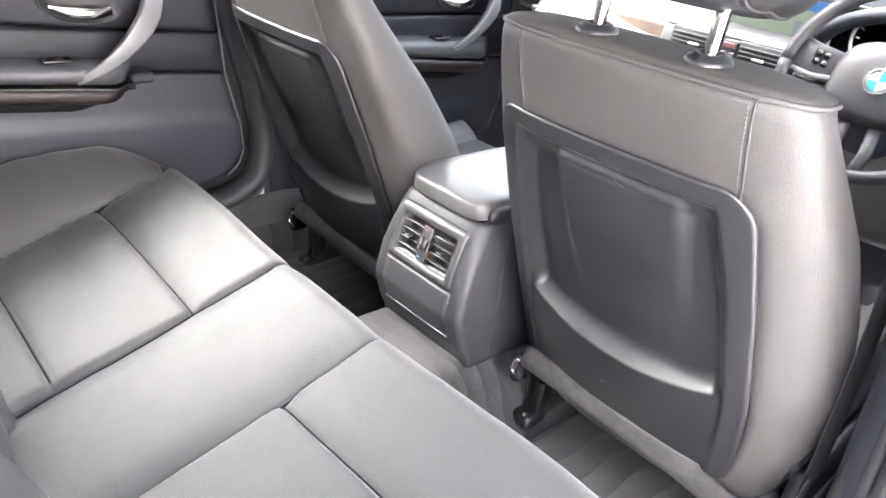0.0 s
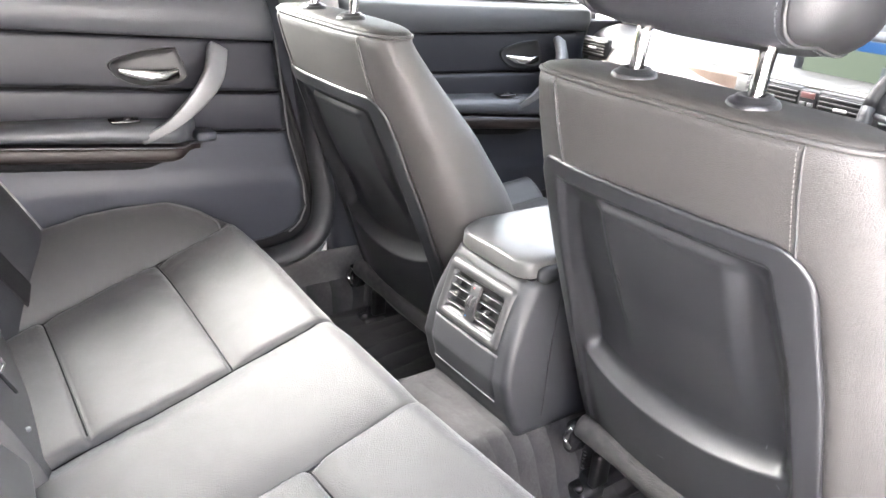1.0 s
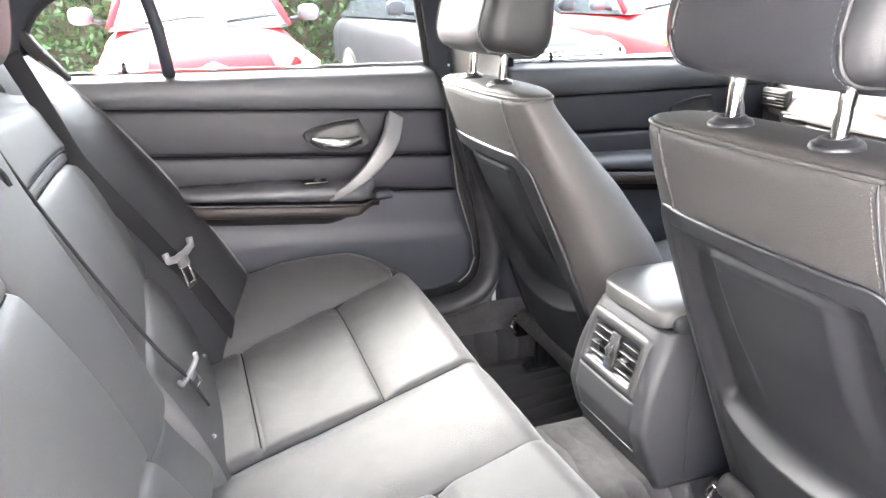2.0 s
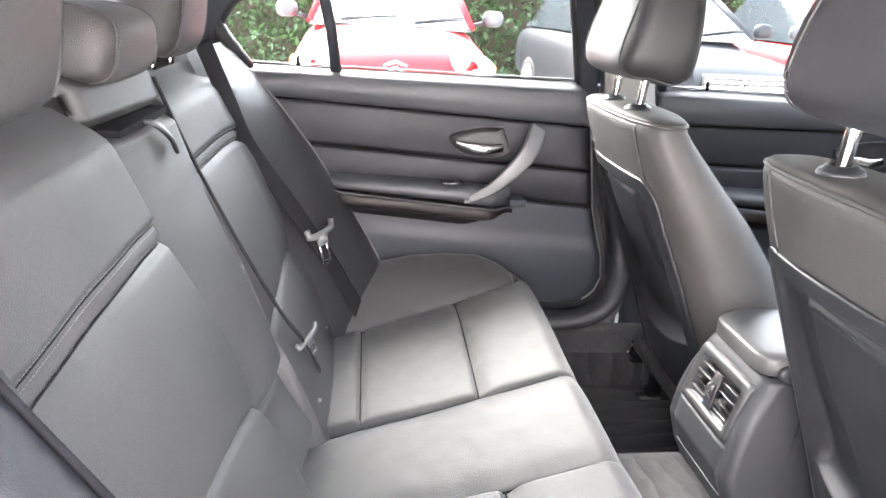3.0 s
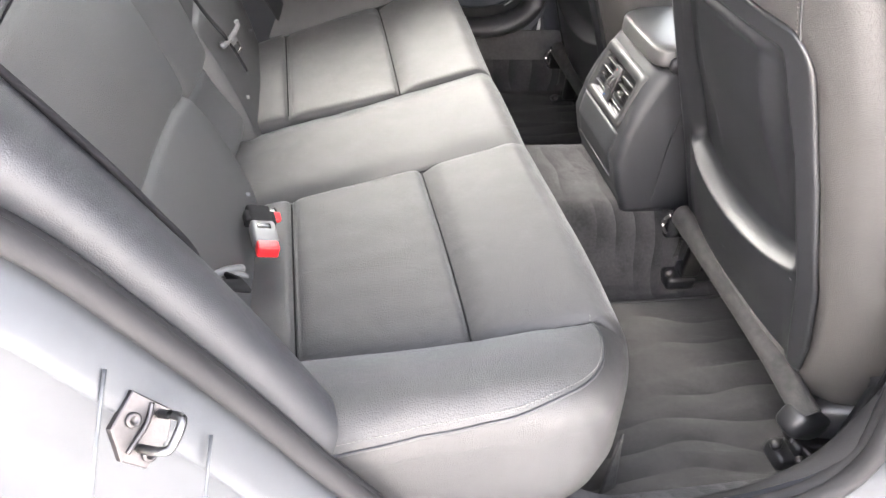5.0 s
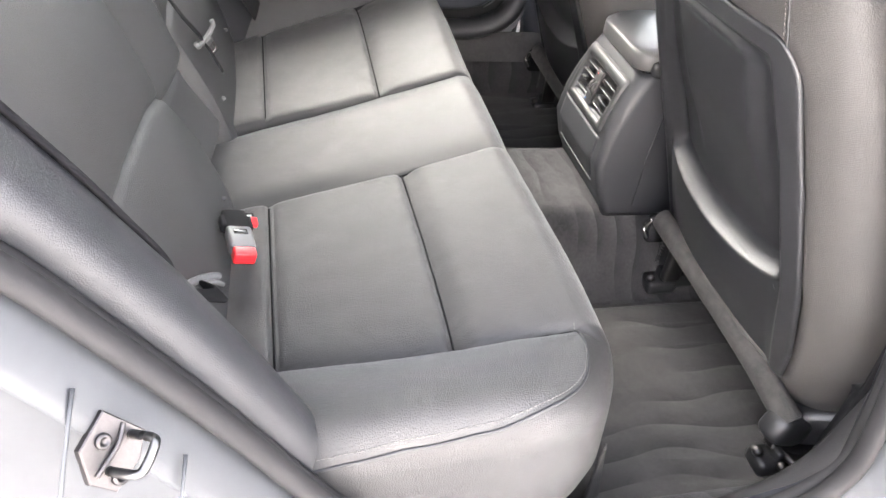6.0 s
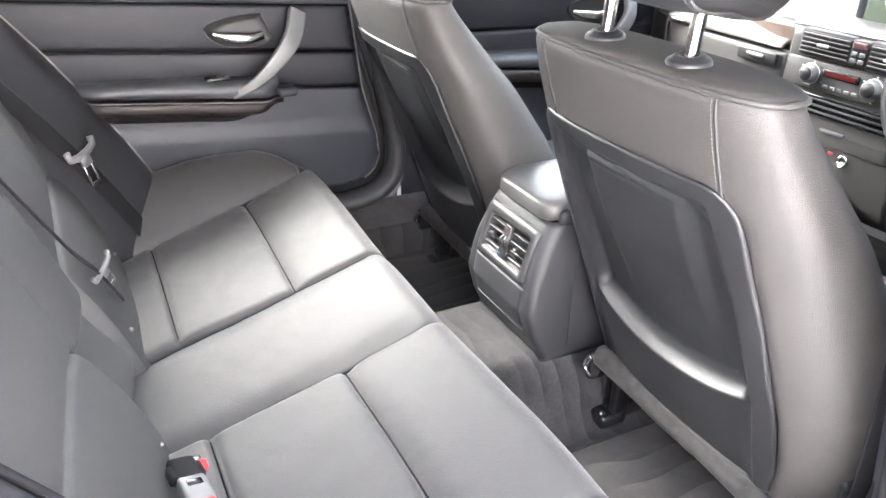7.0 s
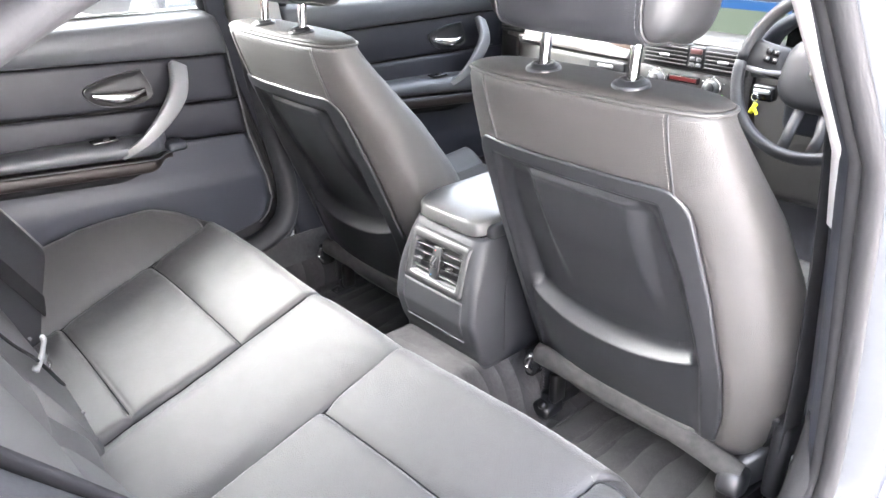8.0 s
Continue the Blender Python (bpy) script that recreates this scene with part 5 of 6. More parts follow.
    pull_part = part("pull_handle", sweep(pull, 0.0195, 0.010, n=16, up=(0, 1, 0), power=5, taper=lambda t: 0.42 + 0.62 * smooth(0.0, 0.75, t)), PULL, root, "grey curved pull handle")
    part("pull_foot", box((0.045, 0.05, 0.022), (px + 0.115, 0.685, 0.765 + hz), 0.008, 3), TRIM, pull_part, "dark pull handle foot")
    part("lock_pin", lathe([(0.005, 0.0), (0.0045, 0.016), (0.0035, 0.022), (0.0005, 0.023)], (hx - 0.37, 0.722, sill(hx - 0.37)), (0, 0, 1), 10), GLOSSBLACK, root, "small black lock pin")
    return root


make_door("door_rear", "closed rear car door with dark trim, wood strip and grey pull handle", -0.20,
          lambda z: lerp_table([(0.488, 0.715), (0.50, 0.770), (0.52, 0.798), (0.56, 0.814), (0.62, 0.806), (0.742, 0.770), (0.95, 0.742), (1.06, 0.715)], z),
          lambda x: 1.062 - 0.010 * (x - 0.155), lambda x: 0.983 - 0.057 * (x - 0.163), lambda x: 0.884 - 0.070 * (x - 0.11), lambda x: 0.776 - 0.040 * (x - 0.30) if x < 0.56 else 0.7656 - 0.08 * (x - 0.56), lambda x: 0.685 - 0.060 * (x - 0.228),
          (0.050, 0.555), 0.413, 0.455, arm_ref=0.150)
make_door("door_front", "closed front car door with dark trim, wood strip and grey pull handle", 0.90,
          lambda z: lerp_table([(0.488, 1.66), (0.60, 1.70), (1.06, 1.70)], z),
          lambda x: 1.050 - 0.016 * (x - 0.93), lambda x: 0.964, lambda x: 0.865 - 0.02 * (x - 1.1), lambda x: 0.745 - 0.03 * (x - 1.1), lambda x: 0.60,
          (0.98, 1.60), 1.398, 1.428)

# sill and pillar trim round the far door's foot
sill_trim = thing("trim", "dark glossy sill trim curving up the door pillar", "trim", kind="structure")
part("sill_cover", sweep(spline([(0.79, 0.690, 0.96), (0.818, 0.690, 0.80), (0.845, 0.690, 0.66), (0.855, 0.690, 0.57), (0.835, 0.688, 0.495), (0.765, 0.685, 0.455), (0.65, 0.685, 0.445), (0.45, 0.685, 0.44)], 8), 0.026, 0.036, n=14, up=(0, 1, 0)), CONSOLE, sill_trim)
part("kick_panel", sheet(lambda u, v: Vector((0.45 + 0.75 * u, 0.690 - 0.03 * v, 0.44 - 0.16 * v)), 8, 6, 0.01), CARPET, sill_trim, "carpeted kick panel")
sill_near = thing("trim", "dark sill trim below the open doorway", "trim", kind="structure")
part("sill_cover", sweep(spline([(0.885, -0.715, 0.66), (0.875, -0.715, 0.56), (0.845, -0.712, 0.45), (0.765, -0.71, 0.39), (0.60, -0.71, 0.37), (0.40, -0.71, 0.365)], 8), 0.016, 0.026, n=14, up=(0, 1, 0)), RUBBER, sill_near)

tagged(part("trim", box((1.02, 0.05, 0.26), (1.37, -0.735, 0.33), 0.01), TRIM, label="dark sill side under the driver's door"), category="trim", kind="structure")

# far windows: frame bars and glass
frame_l = thing("window_left", "side windows in dark frames", "window", kind="structure")
def wy(z):
    return side_y(z) + 0.005
part("divider_bar", sweep([(0.130, wy(1.05), 1.045), (0.118, wy(1.15), 1.15), (0.096, wy(1.25), 1.25), (0.06, wy(1.34), 1.34)], 0.013, 0.019, n=10, up=(0, 1, 0), power=4), TRIM, frame_l, "dark upright divider bar")
part("rear_bar", sweep([(-0.055, wy(1.05), 1.035), (-0.115, wy(1.12), 1.12), (-0.168, wy(1.22), 1.22), (-0.20, wy(1.3), 1.30)], 0.012, 0.022, n=10, up=(0, 1, 0), power=4), RUBBER, frame_l, "grey rear window frame")
part("front_bar", sweep([(0.727, wy(1.05), 1.04), (0.722, wy(1.2), 1.20), (0.70, wy(1.33), 1.33)], 0.012, 0.010, n=10, up=(0, 1, 0), power=4), RUBBER, frame_l, "grey window frame")
part("front_bar", sweep([(0.915, wy(1.05), 1.03), (0.895, wy(1.2), 1.20), (0.87, wy(1.33), 1.33)], 0.012, 0.014, n=10, up=(0, 1, 0), power=4), TRIM, frame_l, "dark window frame")
for nm, xa, xb in (("pane", -0.16, 0.72), ("pane", 0.91, 1.75)):
    def f(u, v, xa=xa, xb=xb):
        z = 1.04 + 0.32 * v
        return Vector((xa + (xb - xa) * u, wy(z) + 0.008, z))
    g = part(nm, sheet(f, 6, 6), GLASS, frame_l, "clear side glass")
frame_r = thing("window_right", "driver's side window, closed", "window", kind="structure")
def fr(u, v):
    z = 1.04 + 0.32 * v
    return Vector((0.93 + 0.82 * u, -wy(z) - 0.008, z))
g = part("pane", sheet(fr, 6, 6), GLASS, frame_r, "clear side glass")
tagged(part("door_driver", box((0.86, 0.08, 0.60), (1.32, -0.75, 0.74), 0.02), TRIM, label="closed driver's door with plain dark trim"), category="car door", kind="structure")

# outside mirror on the far front door
mirror = thing("wing_mirror", "pale car wing mirror outside the front window", "mirror")
part("shell", blob((0.06, 0.11, 0.075), (1.66, 0.90, 1.09), 2.8, 24, 14), PAINT, mirror, "white mirror shell")
part("mirror_glass", box((0.004, 0.17, 0.11), (1.600, 0.90, 1.09), 0.002), CHROME, mirror, "mirror glass")
part("foot", sweep([(1.67, 0.80, 1.05), (1.67, 0.74, 1.03)], 0.02, 0.015, n=8), PAINT, mirror)

# kick panels that close the front footwells
for s_ in (-1, 1):
    tagged(part("trim", box((0.42, 0.05, 0.75), (1.87, s_ * 0.735, 0.62), 0.01), TRIM, label="dark footwell side trim"), category="trim", kind="structure")


# ---- dashboard ----
def make_dash():
    root = thing("dashboard", "grey dashboard with pale trim strip, vents, screen and climate panel", "dashboard")
    profile = [(2.05, 0.97), (1.85, 0.99), (1.74, 0.985), (1.675, 0.972), (1.648, 0.958), (1.640, 0.947), (1.662, 0.944), (1.70, 0.90), (1.75, 0.60), (2.05, 0.55)]
    rows = [[Vector((x + 0.10 * (y / 0.72) ** 4, y, z)) for x, z in profile] for y in [-0.72 + 1.44 * k / 30 for k in range(31)]]
    part("upper_pad", loft(rows), DASHGREY, root, "soft grey upper dash pad")
    def lower(y0, y1, z0, z1, x=1.612, lean=0.05, bev=0.008, nm="fascia", mt=DASHGREY, lab="grey lower fascia", bulge=0.01):
        def f(u, v):
            y, z = y0 + (y1 - y0) * u, z0 + (z1 - z0) * v
            e = min(u * abs(y1 - y0), (1 - u) * abs(y1 - y0), v * (z1 - z0), (1 - v) * (z1 - z0))
            return Vector((x + lean * (1 - v) ** 1.5 + 0.10 * (y / 0.72) ** 4 - bulge * math.sin(math.pi * v) + bev * (1 - smooth(0, bev, e)) ** 2, y, z))
        return part(nm, sheet(f, 30, 20, -0.03), mt, root, lab)
    lower(0.141, 0.60, 0.66, 0.890, nm="glovebox_lid", lab="grey glovebox lid")
    lower(0.603, 0.72, 0.60, 0.900)
    lower(-0.72, -0.187, 0.60, 0.945)
    lower(-0.185, 0.138, 0.56, 0.952, x=1.600, lean=0.04, nm="radio_panel", lab="grey centre stack panel")
    # pale trim strip, widest towards the far door
    def strip(u, v):
        y = 0.163 + 0.50 * u
        lo, hi = 0.893, 0.912 + 0.036 * smooth(0.0, 0.45, u)
        return Vector((1.606 + 0.10 * (y / 0.72) ** 4 + 0.026 * v - 0.006 * math.sin(math.pi * v), y, lo + (hi - lo) * v))
    # backing fills the gap; its brown paints in the shadowy reflection
    part("trim_backing", sheet(lambda u, v: Vector((1.640 + 0.10 * ((0.14 + 0.54 * u) / 0.72) ** 4, 0.14 + 0.54 * u, 0.885 + 0.066 * v)), 30, 4, -0.01), REFLECTION_BROWN, root, "backing behind the strip, brown as a reflection in the trim")
    part("top_strip", sheet(lambda u, v: Vector((1.612 + 0.022 * v, -0.19 + 0.34 * u, 0.9565 + 0.006 * v)), 12, 3, -0.004), DASHTRIM, root, "pale strip above the vents")
    part("trim_strip", sheet(strip, 40, 8, -0.01), DASHTRIM, root, "pale glossy trim strip")
    part("latch_frame", box((0.012, 0.118, 0.030), (1.603, 0.222, 0.866), 0.005, 3), BEZEL, root, "glovebox latch frame")
    part("latch", box((0.008, 0.050, 0.009), (1.594, 0.222, 0.868), 0.003), SILVER, root, "small bright latch")
    part("latch_frame", box((0.012, 0.09, 0.024), (1.638, 0.53, 0.895), 0.005, 3), BEZEL, root, "side storage latch frame")
    part("latch", box((0.008, 0.050, 0.007), (1.630, 0.53, 0.897), 0.003), SILVER, root)
    def vent(y0, y1, z0, z1, x):
        grille_frame = part("vent_frame", box((0.018, abs(y1 - y0) + 0.012, z1 - z0 + 0.012), (x + 0.004, (y0 + y1) / 2, (z0 + z1) / 2), 0.005), BEZEL, root, "grey vent frame")
        part("vent_cavity", box((0.018, abs(y1 - y0), z1 - z0), (x + 0.0015, (y0 + y1) / 2, (z0 + z1) / 2), 0.003), DARK, grille_frame, "dark vent cavity")
        n = 5
        for k in range(n):
            z = z0 + (z1 - z0) * (k + 0.5) / n
            part("slat", box((0.012, abs(y1 - y0) - 0.004, 0.0028), (x - 0.007, (y0 + y1) / 2, z), 0.001), DASHGREY, grille_frame, "thin vent slat")
        part("vent_tab", box((0.010, 0.026, 0.006), (x - 0.014, (y0 + y1) / 2, (z0 + z1) / 2), 0.002), SILVER, grille_frame, "pale vent tab")
    vent(-0.025, 0.096, 0.902, 0.950, 1.592)
    vent(-0.172, -0.070, 0.902, 0.950, 1.592)
    vent(0.572, 0.655, 0.915, 0.955, 1.650)
    part("button_block", box((0.014, 0.040, 0.050), (1.590, -0.0475, 0.927), 0.003), BEZEL, root, "grey button block")
    part("hazard_button", box((0.006, 0.030, 0.012), (1.582, -0.0475, 0.942), 0.002), mat("dull_red_button", (0.11, 0.045, 0.042), 0.4), root, "dull red hazard button")
    for z in (0.924, 0.910):
        for y in (-0.039, -0.056):
            part("button", box((0.005, 0.013, 0.009), (1.582, y, z), 0.002), PULL, root, "small grey button")
    # climate panel
    climate = part("climate_panel", box((0.012, 0.30, 0.062), (1.596, -0.022, 0.860), 0.004), DASHGREY, root, "dark climate panel")
    part("display_window", box((0.006, 0.088, 0.018), (1.589, -0.018, 0.871), 0.002), GLOSSBLACK, climate, "black display window")
    part("display", box((0.003, 0.074, 0.010), (1.5865, -0.018, 0.871), 0.001), REDDISPLAY, climate, "red lit display")
    for y in (0.054, -0.098):
        part("knob", lathe([(0.0005, 0.022), (0.016, 0.022), (0.019, 0.019), (0.020, 0.004), (0.025, 0.003), (0.025, 0.0)], (1.590, y, 0.861), (-1, 0, 0.1), 28), PULL, climate, "silver ringed rotary knob")
        part("knob_cap", lathe([(0.0005, 0.0245), (0.0145, 0.0245), (0.0155, 0.022)], (1.590, y, 0.861), (-1, 0, 0.1), 20), COVER, climate, "dark knob cap")
        part("knob_ring", lathe([(0.0205, 0.006), (0.0225, 0.0085), (0.0245, 0.006), (0.0245, 0.002)], (1.590, y, 0.861), (-1, 0, 0.1), 28), CHROME, climate, "bright knob ring")
        for k in range(6):
            a = radians(30 + 60 * k)
            part("mark", box((0.002, 0.004, 0.002), (1.590, y + 0.031 * math.cos(a), 0.861 + 0.027 * math.sin(a)), 0.0005), GREENMARK if k in (3,) else WHITEMARK, root)
    for k in range(5):
        part("button", box((0.005, 0.012, 0.007), (1.588, 0.014 - 0.018 * k, 0.842), 0.0015), PULL, root, "small grey button")
    # radio and drawers below
    part("radio", box((0.012, 0.27, 0.045), (1.604, -0.022, 0.795), 0.003), GLOSSBLACK, root, "black radio strip")
    for z in (0.782, 0.795, 0.808):
        part("slot", box((0.006, 0.24, 0.004), (1.596, -0.022, z), 0.001), BEZEL, root, "thin grey slot line")
    part("drawer", box((0.012, 0.27, 0.050), (1.612, -0.022, 0.735), 0.004), DASHGREY, root, "grey drawer front")
    part("drawer_latch", box((0.006, 0.06, 0.008), (1.603, -0.022, 0.745), 0.002), PULL, root)
    part("lighter_ring", lathe([(0.014, 0.0), (0.014, 0.008), (0.011, 0.009), (0.010, 0.002)], (1.615, -0.06, 0.688), (-1, 0, 0.2), 18), CHROME, root)
    part("lighter_mark", box((0.004, 0.012, 0.005), (1.606, -0.03, 0.700), 0.001), RED, root)
    # screen in its hood
    hood_part = part("screen_hood", box((0.10, 0.31, 0.135), (1.745, -0.085, 1.002), 0.018, 3), TRIM, root, "dark screen hood")
    part("screen", box((0.006, 0.250, 0.098), (1.694, -0.085, 1.006), 0.002), SCREEN_GREEN, hood_part, "pale green map screen")
    part("screen_bar", box((0.003, 0.250, 0.022), (1.6905, -0.085, 1.044), 0.0005), SCREEN_BLUE, hood_part, "blue screen bar")
    part("screen_patch", box((0.003, 0.075, 0.045), (1.6905, -0.165, 0.986), 0.0005), SCREEN_GREY, hood_part, "grey screen patch")
    # instrument hood and dial faces
    part("instrument_hood", sweep([(1.62, SEAT_Y - 0.02 + 0.20 * math.cos(a), 0.955 + 0.115 * math.sin(a)) for a in [math.pi * k / 20 for k in range(21)]], 0.016, 0.05, n=10, up=(1, 0, 0)), TRIM, root, "dark instrument hood")
    dials = part("dial_panel", box((0.01, 0.36, 0.13), (1.67, SEAT_Y - 0.02, 1.00), 0.004), GLOSSBLACK, root, "black instrument panel")
    for s in (-1, 1):
        c = (1.662, SEAT_Y - 0.02 + s * 0.085, 1.005)
        part("dial", lathe([(0.0005, 0.002), (0.052, 0.002), (0.054, 0.006), (0.057, 0.006), (0.058, 0.0)], c, (-1, 0, 0), 32), SILVER, dials, "silver ringed dial")
        part("dial_face", lathe([(0.0005, 0.003), (0.050, 0.003)], c, (-1, 0, 0), 28), DARK, dials, "black dial face")
        for k in range(12):
            a = radians(-50 + 280 * k / 11)
            part("mark", box((0.002, 0.003, 0.008), (1.658, c[1] + 0.042 * math.cos(a), c[2] + 0.042 * math.sin(a)), 0.0004, turn=Euler((a - math.pi / 2, 0, 0)).to_matrix().to_4x4()), WHITEMARK, root)
    part("column_shroud", box((0.20, 0.12, 0.10), (1.52, SEAT_Y - 0.02, 0.885), 0.025, 3), TRIM, root, "dark steering column shroud")
    part("ignition", box((0.03, 0.05, 0.035), (1.55, -0.245, 0.882), 0.006), GLOSSBLACK, root, "black ignition slot")
    part("ignition_trim", box((0.008, 0.038, 0.010), (1.533, -0.245, 0.887), 0.003), SILVER, root)


make_dash()

tag = thing("key_tag", "bright yellow key tag hanging from the ignition", "key")
part("tag", box((0.004, 0.010, 0.026), (1.515, -0.240, 0.852), 0.0015, turn=Euler((radians(24), 0, 0.3)).to_matrix().to_4x4()), YELLOW, tag)
part("tag", box((0.004, 0.008, 0.018), (1.512, -0.247, 0.848), 0.0015, turn=Euler((radians(-40), 0, -0.2)).to_matrix().to_4x4()), YELLOW, tag)
part("ring", sweep([(1.518, -0.238 + 0.008 * math.cos(a), 0.876 + 0.008 * math.sin(a)) for a in [2 * math.pi * k / 14 for k in range(15)]], 0.0012, n=6), CHROME, tag)


def make_steering_wheel():
    root = thing("steering_wheel", "dark leather three-spoke steering wheel with a round emblem", "steering wheel")
    C = Vector((1.405, SEAT_Y - 0.036, 0.972))
    n = Vector((-math.cos(radians(24)), 0, math.sin(radians(24))))
    up = Vector((math.sin(radians(24)), 0, math.cos(radians(24))))
    side = Vector((0, 1, 0))
    def P(a, r, h=0.0):
        return C + side * (r * math.cos(a)) + up * (r * math.sin(a)) + n * h
    rim = [P(2 * math.pi * k / 64, 0.166) for k in range(65)]
    part("rim", sweep(rim, 0.0125, 0.0145, n=14, up=tuple(n)), WHEEL, root, "dark leather rim")
    hub = part("hub", blob((0.030, 0.088, 0.075), C - n * 0.022, 2.8, 32, 16, Euler((0, radians(24), 0)).to_matrix()), WHEEL, root, "dark grey hub cover")
    for a, r in ((radians(8), 0.158), (radians(172), 0.158)):
        part("spoke", sweep([P(a, 0.06, -0.02), P(a, 0.12, -0.018), P(a, r, -0.004)], 0.030, 0.010, n=12, up=tuple(n), power=3), WHEEL, root, "dark spoke")
        part("spoke_trim", sweep([P(a - math.copysign(0.28, math.cos(a)), 0.07, -0.010), P(a - math.copysign(0.25, math.cos(a)), 0.12, -0.010), P(a - math.copysign(0.2, math.cos(a)), 0.154, -0.002)], 0.006, 0.004, n=8, up=tuple(n)), PULL, root, "satin grey spoke trim")
        for k in range(2):
            for j in range(2):
                part("button", sweep([P(a, 0.098 + 0.016 * k, -0.004) + up * (0.012 - 0.016 * j), P(a, 0.109 + 0.016 * k, -0.004) + up * (0.012 - 0.016 * j)], 0.006, 0.003, n=8, up=tuple(n), power=4), GLOSSBLACK, root, "small black button")
    for s in (-1, 1):
        part("lower_spoke", sweep([P(radians(-90 + s * 22), 0.06, -0.02), P(radians(-90 + s * 14), 0.12, -0.016), P(radians(-90 + s * 10), 0.158, -0.004)], 0.012, 0.008, n=10, up=tuple(n)), WHEEL, root, "dark lower spoke")
    part("emblem_ring", lathe([(0.0005, 0.003), (0.019, 0.003), (0.022, 0.005), (0.0235, 0.004), (0.024, 0.0)], C + n * 0.007, n, 28), CHROME, hub, "chrome emblem ring")
    for k in range(4):
        bm = bmesh.new()
        c0 = C + n * 0.0115
        arc = [c0 + (side * math.cos(a) + up * math.sin(a)) * 0.0165 for a in [math.pi / 2 * (k + j / 6) for j in range(7)]]
        bm.faces.new([bm.verts.new(c0)] + [bm.verts.new(p) for p in arc])
        part("emblem_field", bm, BLUEMARK if k % 2 else WHITEMARK, hub, "", False)
    part("stalk", sweep([C - n * 0.07 + side * 0.05, C - n * 0.075 + side * 0.17 - up * 0.005], 0.008, n=8), GLOSSBLACK, root, "black indicator stalk")


make_steering_wheel()

belt_f = thing("seat_belt", "dark driver's belt hanging down the door pillar", "seat belt")
part("webbing", ribbon([(0.83, -0.640, 1.20), (0.88, -0.650, 0.95), (0.93, -0.652, 0.70), (0.96, -0.650, 0.45)], 0.024, 0.0014, (0.2, 1, 0)), BELT, belt_f)
part("belt_guide", box((0.03, 0.02, 0.05), (0.83, -0.640, 1.205), 0.006), GLOSSBLACK, belt_f, "black belt guide")
foot = thing("wing_trim", "dark footwell and bulkhead under the dashboard", "bulkhead", kind="structure")
part("bulkhead", box((0.05, 1.42, 0.80), (2.02, 0, 0.60), 0.01), TRIM, foot)


